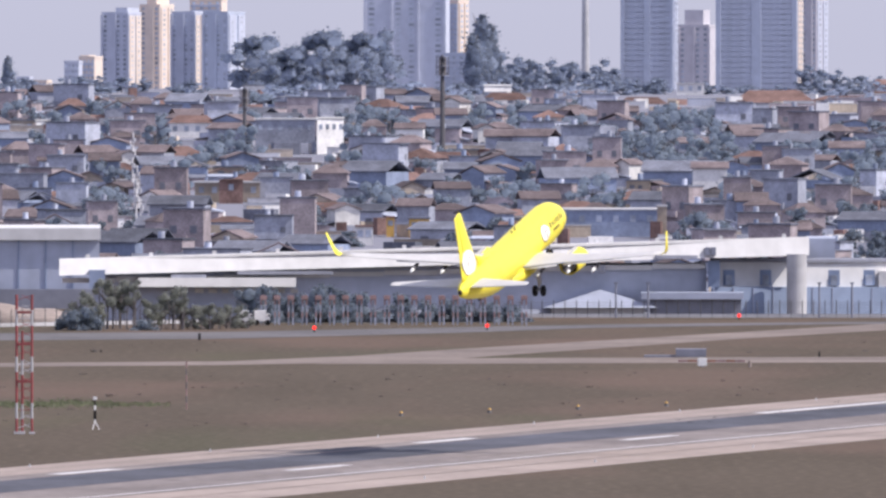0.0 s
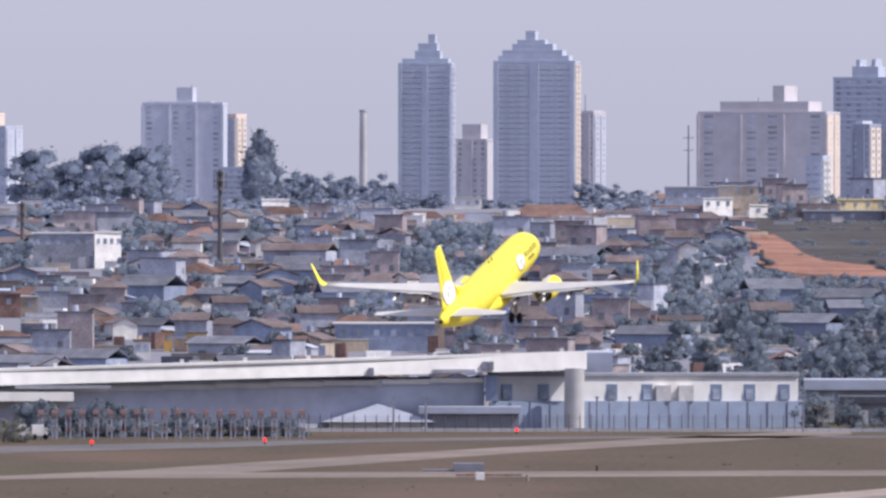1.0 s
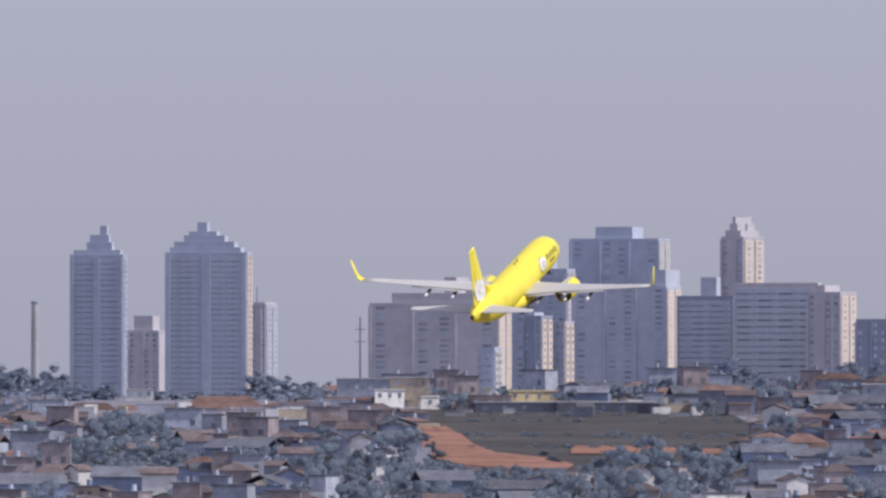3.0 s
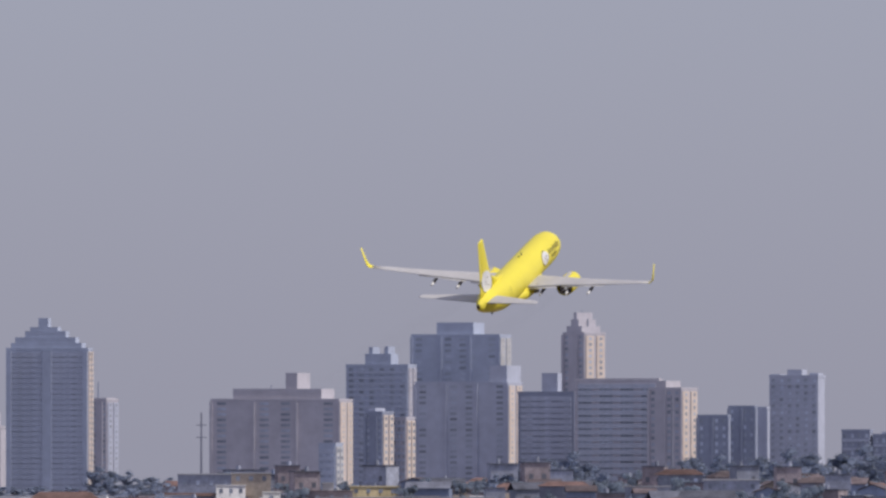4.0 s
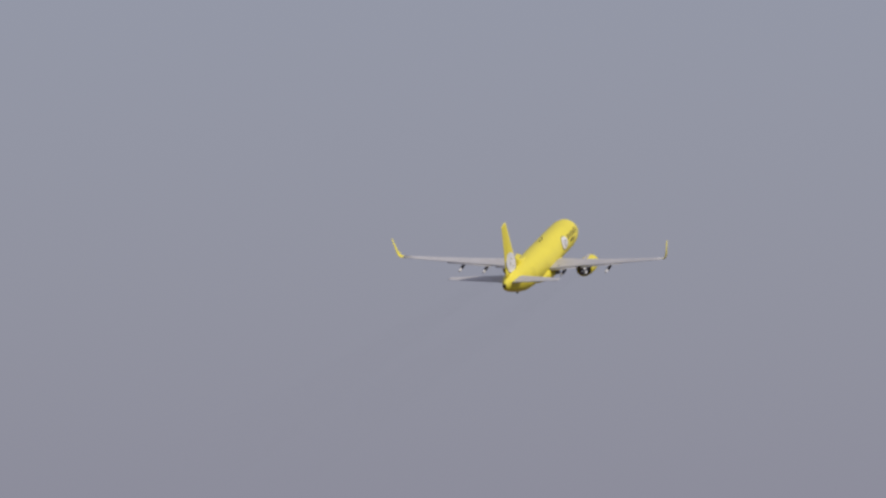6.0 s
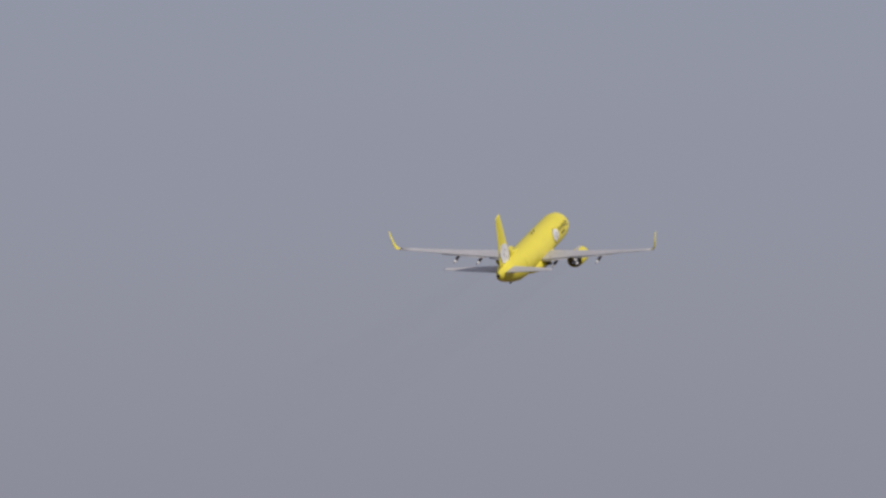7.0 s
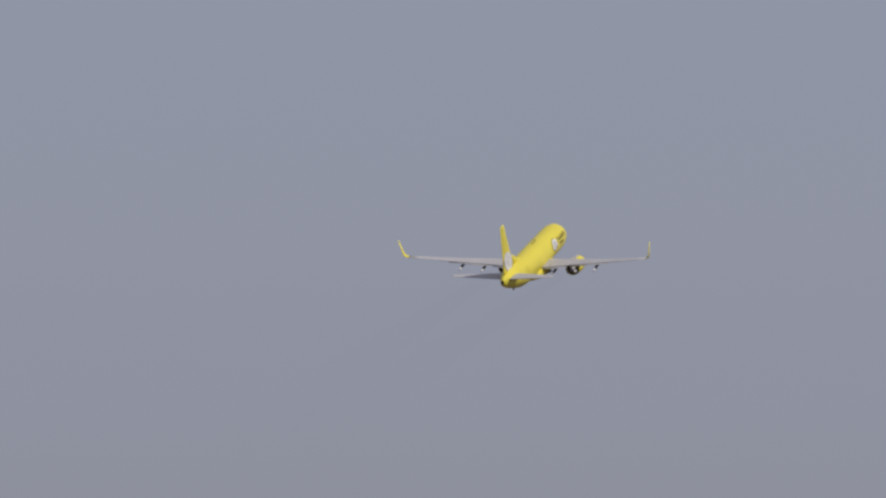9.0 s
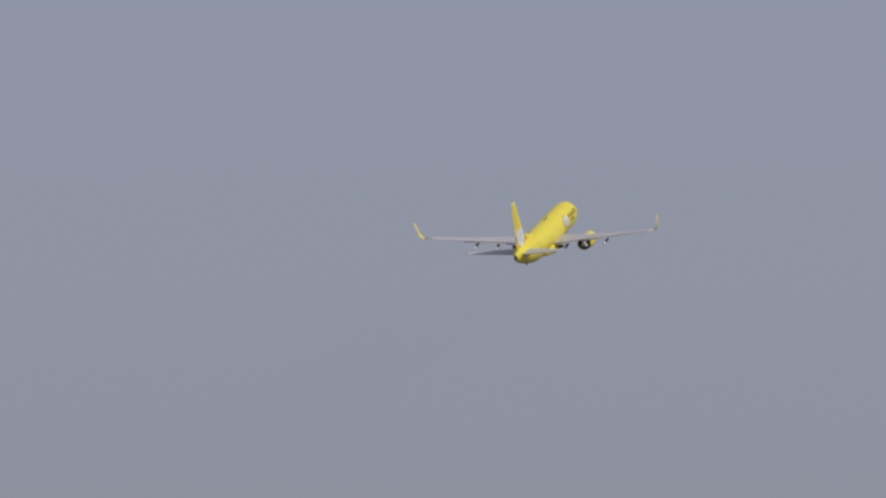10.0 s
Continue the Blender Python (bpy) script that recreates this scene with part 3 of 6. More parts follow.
        bm = bmesh.new(); skin_patch(bm, 4.8, 7.5, 52 * side, 97 * side, 0.03, 16, 16, lambda s, t: s * s + t * t < 1)
        part("emblem", bm, "white", hull, "plain white oval emblem")
        bm = bmesh.new(); skin_patch(bm, 4.5, 7.7, 48 * side, 101 * side, 0.02, 24, 24, lambda s, t: 0.84 < s * s + t * t < 1 and (s < 0.3 or t > 0))
        part("emblem_rim", bm, "dark", hull)
        for y0, y1, a0, a1 in ((5.8, 5.95, 66, 84), (6.2, 6.8, 68, 72), (6.4, 6.55, 78, 92)):
            bm = bmesh.new(); skin_patch(bm, y0, y1, a0 * side, a1 * side, 0.045, 2, 3); part("emblem_stroke", bm, "title", hull)
        # cockpit side windows
        for y0, y1, a0, a1 in ((15.55, 16.05, 38, 62), (15.0, 15.45, 44, 62)):
            bm = bmesh.new(); skin_patch(bm, y0, y1, a0 * side, a1 * side, 0.015, 2, 2)
            part("cockpit_window", bm, "glass", hull, "dark cockpit window")
        bm = bmesh.new(); skin_patch(bm, 16.1, 16.7, 6 * side, 40 * side, 0.015, 2, 3)
        part("windscreen", bm, "glass", hull, "dark windscreen")
        # door outlines
        for y in (12.9, -11.2):
            bm = bmesh.new(); skin_patch(bm, y, y + 0.05, 55 * side, 105 * side, 0.012, 1, 6); skin_patch(bm, y + 0.8, y + 0.85, 55 * side, 105 * side, 0.012, 1, 6)
            part("door_seam", bm, "dark", hull)
    for y, h in ((1.4, 0.42), (0.2, 0.3)):
        bm = bmesh.new()
        loft(bm, [[Vector((0.04 * math.cos(a), y - (z - 1.95) * 0.6 + 0.2 * math.sin(a) * s, z)) for a in [2 * math.pi * k / 8 for k in range(8)]] for z, s in ((1.95, 1.0), (2.0 + h, 0.6))])
        part("blade_antenna", bm, "dark", hull, "small dark blade antenna")
    bm = bmesh.new(); box(bm, -0.08, 0.08, -13.5, -12.8, -1.56, -1.3, 0.03)
    part("tail_skid", bm, "dark", hull)

    # thin exhaust smoke that trails behind each engine
    for side in (1, -1):
        for r0, r1, far in ((0.5, 3.4, 130), (0.45, 2.6, 95), (0.4, 1.9, 65), (0.35, 1.3, 40)):
            bm = bmesh.new()
            loft(bm, [[Vector((4.85 * side - 0.045 * s + r * math.cos(a), 2.0 - s, -2.15 + 0.055 * s + r * math.sin(a))) for a in [2 * math.pi * i / 20 for i in range(20)]] for s, r in [(q, r0 + (r1 - r0) * (q / 130) ** 0.7 * (1 + 0.08 * math.sin(q * 0.35 + side))) for q in range(0, far + 1, 5)]], smooth=True, caps=False)
            part("exhaust_smoke", bm, "smoke", plane, "faint grey exhaust smoke").visible_shadow = False

    # ---- landing gear ----
    gears = []
    for side in (1, -1):
        hinge = Vector((2.86 * side, -1.3, -1.55))
        bm = bmesh.new()
        bar(bm, (0, 0, 0), (0, 0, -1.5), 0.13, 0.12, 12); bar(bm, (0, 0, -1.4), (0, 0, -2.15), 0.08, 0.08, 10)
        bar(bm, (-0.5, 0, -2.12), (0.5, 0, -2.12), 0.07, 0.07, 8); bar(bm, (0, 0, -1.0), (-0.9 * side, 0.1, -0.1), 0.06, 0.06, 8); bar(bm, (0, 0.12, -1.3), (0, 0.25, -1.75), 0.04, 0.04, 6)
        gear = part("main_gear", bm, "steel", plane, "main landing gear leg, folding up")
        gear.location = hinge
        for wx in (-0.43, 0.43):
            bm = bmesh.new()
            prof = ((-0.19, 0.34), (-0.19, 0.48), (-0.13, 0.555), (0, 0.57), (0.13, 0.555), (0.19, 0.48), (0.19, 0.34))
            loft(bm, [[Vector((wx + dx, r * math.cos(2 * math.pi * k / 20), -2.12 + r * math.sin(2 * math.pi * k / 20))) for k in range(20)] for dx, r in prof], smooth=True)
            part("wheel", bm, "tyre", gear, "black tyre")
        bm = bmesh.new()
        box(bm, 0.18 * side - 0.02, 0.18 * side + 0.02, -0.4, 0.4, -1.55, -0.1, 0.01)
        part("gear_door", bm, "wing", gear)
        gears.append((gear, hinge, side))
    hinge = Vector((0, 13.3, -1.75))
    bm = bmesh.new()
    bar(bm, (0, 0, 0), (0, 0, -1.6), 0.09, 0.07, 10); bar(bm, (-0.28, 0, -1.6), (0.28, 0, -1.6), 0.05, 0.05, 8); bar(bm, (0, 0, -0.8), (0, 0.6, -0.1), 0.04, 0.04, 6)
    nose = part("nose_gear", bm, "steel", plane, "nose landing gear leg, folding up")
    nose.location = hinge
    for wx in (-0.2, 0.2):
        bm = bmesh.new()
        loft(bm, [[Vector((wx + dx, r * math.cos(2 * math.pi * k / 16), -1.6 + r * math.sin(2 * math.pi * k / 16))) for k in range(16)] for dx, r in ((-0.1, 0.2), (-0.1, 0.29), (0, 0.345), (0.1, 0.29), (0.1, 0.2))], smooth=True)
        part("wheel", bm, "tyre", nose, "black tyre")
    for s in (-1, 1):
        bm = bmesh.new()
        box(bm, 0.36 * s - 0.015, 0.36 * s + 0.015, 12.4, 14.3, -2.35, -1.85, 0.01)
        part("nose_gear_door", bm, "yellow", plane)
    return plane, gears, (nose, hinge)


plane, gears, nose_gear = build_aircraft()


def flight_pose(u, v, d, yaw, pitch, roll):
    a, e = math.degrees((u - CENTRE_U) / F), math.degrees((LEVEL - v) / F)
    p = grid_at(u, v, d)
    return Matrix.Translation(p) @ pose(0, 0, 0, 0, 0, -a) @ pose(0, 0, 0, e, 0, 0) @ pose(0, 0, 0, 0, 0, -yaw) @ pose(0, 0, 0, pitch, 0, 0) @ pose(0, 0, 0, 0, roll, 0)


# ---- town: towers on the hill ----
def px(n, d):
    return n * d / F


def tower(u0, u1, d, steps, style, wall, side_wall=None, turn=14, side=0.16, floors=18, cols=6, label="", kindname="apartment_tower", spikes=(), cat="apartment building"):
    """steps: (from, to, top) as shares of the width and a top bearing; the first is the main body."""
    w = px(u1 - u0, d)
    mid = grid_at((u0 + u1) / 2, 0, d)
    base = land(mid.x, mid.y) - 0.5
    a = radians(turn)
    wf = w * (1 - side) / math.cos(a)
    dep = max(6.0, w * side / max(0.12, math.sin(a)))
    ob = empty(kindname, Matrix.Translation((mid.x, mid.y, base)) @ pose(0, 0, 0, 0, 0, -turn - math.degrees((mid.x / d))), label, cat)
    main_top = 0
    for k, (s0, s1, vt) in enumerate(steps):
        bm = bmesh.new()
        z = grid_at((u0 + u1) / 2, vt, d).z - base
        inset = 0.0 if k == 0 else 0.35 + 0.3 * k
        box(bm, -wf / 2 + wf * s0, -wf / 2 + wf * s1, -dep / 2 + inset, dep / 2 - inset, 0 if k == 0 else main_top - 0.01 if s1 - s0 < 0.999 and vt < steps[0][2] else 0, z)
        if k == 0:
            main_top = z
        part("roof_block" if k else "wall", bm, ("tower_grey" if wall == "tower_dark" else wall) if k else wall, ob)
    bm = bmesh.new()
    s0, s1, _ = steps[0]
    x0, x1 = -wf / 2 + wf * s0, -wf / 2 + wf * s1
    box(bm, x0 - 0.1, x1 + 0.1, -dep / 2 - 0.1, dep / 2 + 0.1, main_top, main_top + 0.7)
    part("parapet", bm, wall, ob)
    for u, vt in spikes:
        tip = ob.matrix_basis.inverted() @ grid_at(u, vt, d)
        bm = bmesh.new(); bar(bm, (tip.x, 0, main_top), (tip.x, 0, tip.z), 0.32, 0.14, 6)
        part("roof_antenna", bm, "tower_dark", ob)
    fh = main_top / floors
    cols = max(2, cols // 2) if style == 'bands' else min(cols, 6)
    bw = (x1 - x0) / cols
    wm = None
    # cream piers on grey towers put the sunlit end into their colour
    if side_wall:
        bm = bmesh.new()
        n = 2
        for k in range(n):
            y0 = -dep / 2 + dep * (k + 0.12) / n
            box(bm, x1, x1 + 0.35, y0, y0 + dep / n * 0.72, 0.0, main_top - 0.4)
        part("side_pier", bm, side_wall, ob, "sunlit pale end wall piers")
        bm = bmesh.new()
        box(bm, x1 + 0.36, x1 + 0.42, -0.6, 0.6, -0.4, fh * 0.45 - 0.4)
        first = None
        for f in range(1, floors):
            for k in range(n):
                m = Matrix.Translation((0.01, -dep / 2 + dep * (k + 0.48) / n, f * fh + 0.5))
                if first is None:
                    first = part("window", bm, "window", ob)
                    first.matrix_basis = m
                else:
                    shared("window", first.data, ob, m)
    if style in ("bands", "mixed"):
        bm = bmesh.new()
        box(bm, x0 + bw * 0.15, x1 - bw * 0.15, -dep / 2 - 0.28, -dep / 2 - 0.001, -0.35, 0.95 if style == "bands" else 0.35)
        slab = part("balcony", bm, "band", ob)
        slab.matrix_basis = Matrix.Translation((0, 0, fh))
        for f in range(2, floors):
            shared("balcony", slab.data, ob, Matrix.Translation((0, 0, f * fh)))
    if style == "bands" and floors > 25:
        for c, half in ((0.5, 0.055), (0.03, 0.03), (0.97, 0.03)):
            x = x0 + (x1 - x0) * c
            bm = bmesh.new()
            box(bm, x - (x1 - x0) * half, x + (x1 - x0) * half, -dep / 2 - 0.62, -dep / 2 - 0.002, 0, main_top - 0.2)
            part("stair_shaft", bm, wall, ob)
    bm = bmesh.new()
    ww = bw * (0.62 if style == "bands" else 0.42)
    box(bm, -ww / 2, ww / 2, -dep / 2 - 0.06, -dep / 2 - 0.002, fh * 0.3, fh * (0.92 if style == "bands" else 0.78))
    first = None
    for f in range(floors - 1 if style == "bands" else floors):
        for c in range(cols):
            if style == "cols" and c % 3 == 1:
                continue
            m = Matrix.Translation((x0 + bw * (c + 0.5), 0, f * fh))
            if first is None:
                first = part("window", bm, "window", ob)
                first.matrix_basis = m
            else:
                shared("window", first.data, ob, m)
    if style == "cols":
        bm = bmesh.new()
        for c in range(0, cols + 1, 2):
            x = x0 + bw * c
            box(bm, x - 0.35, x + 0.35, -dep / 2 - 0.5, -dep / 2 - 0.003, 0, main_top - 0.1)
        part("pilaster", bm, wall, ob)
    return ob


def build_towers():
    grey = "grey concrete apartment tower with pale balconies on the hill"
    t = tower
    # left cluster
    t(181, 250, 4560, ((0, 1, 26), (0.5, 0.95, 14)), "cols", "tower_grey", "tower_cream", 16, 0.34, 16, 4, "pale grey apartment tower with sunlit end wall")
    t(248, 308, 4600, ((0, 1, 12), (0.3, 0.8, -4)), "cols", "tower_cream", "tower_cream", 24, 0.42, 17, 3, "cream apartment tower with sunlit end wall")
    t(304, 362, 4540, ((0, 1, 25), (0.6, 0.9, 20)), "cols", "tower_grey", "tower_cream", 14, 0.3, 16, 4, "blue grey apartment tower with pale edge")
    t(336, 402, 4640, ((0, 1, 2), (0.2, 0.9, -2)), "mixed", "tower_cream", None, 12, 0.15, 18, 4, "white topped apartment tower behind others")
    t(360, 434, 4520, ((0, 1, 25),), "cols", "tower_blue", "tower_grey", 18, 0.42, 16, 4, "blue grey apartment tower with wide grey end")
    t(114, 146, 4450, ((0, 1, 112),), "mixed", "tower_grey", None, 10, 0.2, 5, 4, "low grey block of flats among trees", "apartment_block")
    t(140, 182, 4470, ((0, 1, 104), (0.05, 0.6, 98)), "mixed", "tower_cream", None, 18, 0.35, 6, 4, "low cream block of flats among trees", "apartment_block")
    t(30, 58, 4400, ((0, 1, 140),), "mixed", "tower_grey", None, 10, 0.2, 3, 3, "low grey block beside trees", "apartment_block")
    t(60, 92, 4460, ((0, 1, 146),), "mixed", "tower_cream", None, 14, 0.3, 3, 3, "low pale block beside trees", "apartment_block")
    # tower over the wooded ridge
    t(646, 796, 4560, ((0, 1, -16), (0.05, 0.85, -22), (0.42, 0.62, -47)), "cols", "tower_grey", None, 8, 0.06, 19, 9, "broad grey apartment tower above wooded ridge", spikes=((733, -52), (660, -24)))
    t(794, 829, 4580, ((0, 1, 4),), "bands", "tower_cream", "tower_cream", 30, 0.5, 17, 2, "narrow balconied apartment tower, sunlit side")
    t(786, 842, 4470, ((0, 1, 98),), "mixed", "tower_blue", None, 12, 0.12, 7, 4, "low blue grey block of flats", "apartment_block")
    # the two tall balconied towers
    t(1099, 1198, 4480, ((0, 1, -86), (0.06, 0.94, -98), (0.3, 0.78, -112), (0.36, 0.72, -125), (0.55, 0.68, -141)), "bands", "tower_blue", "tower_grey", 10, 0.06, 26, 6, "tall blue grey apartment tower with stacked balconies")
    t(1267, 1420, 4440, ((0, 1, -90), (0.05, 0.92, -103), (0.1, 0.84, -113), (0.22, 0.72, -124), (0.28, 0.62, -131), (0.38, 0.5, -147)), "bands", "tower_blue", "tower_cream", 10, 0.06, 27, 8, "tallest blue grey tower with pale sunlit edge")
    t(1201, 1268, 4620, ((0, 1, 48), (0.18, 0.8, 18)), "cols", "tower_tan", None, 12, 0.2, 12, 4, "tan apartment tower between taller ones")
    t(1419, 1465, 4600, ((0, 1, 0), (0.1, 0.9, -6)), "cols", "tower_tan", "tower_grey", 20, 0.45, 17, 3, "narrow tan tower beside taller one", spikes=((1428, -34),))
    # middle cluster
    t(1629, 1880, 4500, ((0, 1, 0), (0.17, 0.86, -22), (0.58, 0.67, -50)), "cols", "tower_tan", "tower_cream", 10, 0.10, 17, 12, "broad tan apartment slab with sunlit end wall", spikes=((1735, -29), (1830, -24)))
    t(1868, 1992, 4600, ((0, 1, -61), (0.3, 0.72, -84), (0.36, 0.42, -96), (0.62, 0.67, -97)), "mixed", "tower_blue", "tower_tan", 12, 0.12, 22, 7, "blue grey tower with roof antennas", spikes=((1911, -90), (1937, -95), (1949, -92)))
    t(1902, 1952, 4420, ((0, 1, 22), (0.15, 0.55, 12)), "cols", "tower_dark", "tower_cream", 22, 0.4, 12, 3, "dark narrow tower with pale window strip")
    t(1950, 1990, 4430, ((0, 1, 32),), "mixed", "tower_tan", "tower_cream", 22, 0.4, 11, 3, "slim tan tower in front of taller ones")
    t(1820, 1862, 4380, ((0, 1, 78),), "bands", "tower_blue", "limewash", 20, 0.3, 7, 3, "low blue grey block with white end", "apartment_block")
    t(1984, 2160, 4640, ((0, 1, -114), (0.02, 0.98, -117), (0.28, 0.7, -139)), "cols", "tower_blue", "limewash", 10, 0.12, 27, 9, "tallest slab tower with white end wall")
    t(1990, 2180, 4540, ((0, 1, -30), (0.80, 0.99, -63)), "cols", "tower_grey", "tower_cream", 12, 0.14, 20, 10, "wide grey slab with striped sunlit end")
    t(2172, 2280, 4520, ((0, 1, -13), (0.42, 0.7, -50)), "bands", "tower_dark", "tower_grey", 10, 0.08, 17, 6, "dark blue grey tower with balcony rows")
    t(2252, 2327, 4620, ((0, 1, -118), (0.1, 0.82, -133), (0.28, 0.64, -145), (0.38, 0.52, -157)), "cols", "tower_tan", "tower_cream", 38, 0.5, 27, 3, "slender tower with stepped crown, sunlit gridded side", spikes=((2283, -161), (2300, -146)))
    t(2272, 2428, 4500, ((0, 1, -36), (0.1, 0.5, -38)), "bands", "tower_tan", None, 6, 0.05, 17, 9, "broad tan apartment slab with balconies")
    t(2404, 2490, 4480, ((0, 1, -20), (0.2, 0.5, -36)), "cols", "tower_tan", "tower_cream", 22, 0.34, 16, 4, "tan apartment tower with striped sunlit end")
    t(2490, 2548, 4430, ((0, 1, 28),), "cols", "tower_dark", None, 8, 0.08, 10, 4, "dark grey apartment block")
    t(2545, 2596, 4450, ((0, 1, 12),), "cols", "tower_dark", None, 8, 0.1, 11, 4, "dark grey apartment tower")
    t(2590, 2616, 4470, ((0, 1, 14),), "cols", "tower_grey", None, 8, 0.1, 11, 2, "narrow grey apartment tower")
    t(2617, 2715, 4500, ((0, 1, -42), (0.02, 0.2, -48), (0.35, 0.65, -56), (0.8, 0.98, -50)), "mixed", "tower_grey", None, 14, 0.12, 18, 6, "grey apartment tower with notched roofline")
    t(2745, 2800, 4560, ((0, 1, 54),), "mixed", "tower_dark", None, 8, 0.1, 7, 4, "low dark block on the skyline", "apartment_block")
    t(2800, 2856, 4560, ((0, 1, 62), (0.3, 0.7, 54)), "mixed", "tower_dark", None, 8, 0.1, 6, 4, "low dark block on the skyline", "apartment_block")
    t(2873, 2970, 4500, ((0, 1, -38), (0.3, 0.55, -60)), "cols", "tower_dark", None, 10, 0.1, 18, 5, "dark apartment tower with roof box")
    # chimney and poles
    p = grid_at(1036, 0, 4500)
    bm = bmesh.new()
    z0, z1 = land(p.x, p.y) - 0.5, grid_at(1036, -7, 4500).z
    bar(bm, (0, 0, 0), (0, 0, z1 - z0), 1.15, 0.95, 20)
    ch = empty("chimney", Matrix.Translation((p.x, p.y, z0)), "tall grey concrete chimney stack", "chimney")
    part("shaft", bm, "concrete", ch)
    bm = bmesh.new(); bar(bm, (0, 0, z1 - z0 - 0.5), (0, 0, z1 - z0 + 0.1), 1.1, 1.1, 20); part("rim", bm, "tower_dark", ch)
    for u, vt, d, r in ((1612, 20, 4300, 0.35), (1419, -26, 4590, 0.2), (2445, -10, 4380, 0.3), (2203, 155, 4150, 0.35)):
        p = grid_at(u, vt, d)
        z0 = land(p.x, p.y)
        mast = empty("antenna_mast", Matrix.Translation((p.x, p.y, z0)), "slender dark antenna mast", "mast")
        bm = bmesh.new(); bar(bm, (0, 0, -0.5), (0, 0, p.z - z0), r, r * 0.6, 8); part("pole", bm, "sheet_dark", mast)
        for k in (0.7, 0.85):
            bm = bmesh.new(); bar(bm, (-r * 4, 0, (p.z - z0) * k), (r * 4, 0, (p.z - z0) * k), r * 0.4, n=6); part("crossarm", bm, "sheet_dark", mast)
    # telecom mast in the town
    for u, vt, d, w in ((783, 98, 3450, 1.5), (433, 155, 3550, 1.2)):
        p = grid_at(u, vt, d)
        z0 = land(p.x, p.y)
        h = p.z - z0
        mast = empty("telecom_mast", Matrix.Translation((p.x, p.y, z0)), "dark telecom mast rising from the town", "mast")
        bm = bmesh.new(); bar(bm, (0, 0, -0.5), (0, 0, h), w * 0.42, w * 0.28, 12); part("pole", bm, "mast_steel", mast)
        for k in range(6):
            a = k * math.pi / 3
            for zz in (h - 1.4, h - 3.4):
                bm = bmesh.new()
                box(bm, -0.18, 0.18, -0.1, 0.1, -1.0, 1.0, 0.03)
                ob = part("antenna_panel", bm, "bark", mast)
                ob.matrix_basis = Matrix.Translation((w * 0.85 * math.cos(a), w * 0.85 * math.sin(a), zz)) @ pose(0, 0, 0, 0, 0, math.degrees(a) + 90)
        for zz in (h - 0.4, h - 2.4, h - 4.4):
            bm = bmesh.new(); bar(bm, (0, 0, zz - 0.06), (0, 0, zz + 0.06), w * 0.95, n=12); part("platform", bm, "sheet_dark", mast)


build_towers()


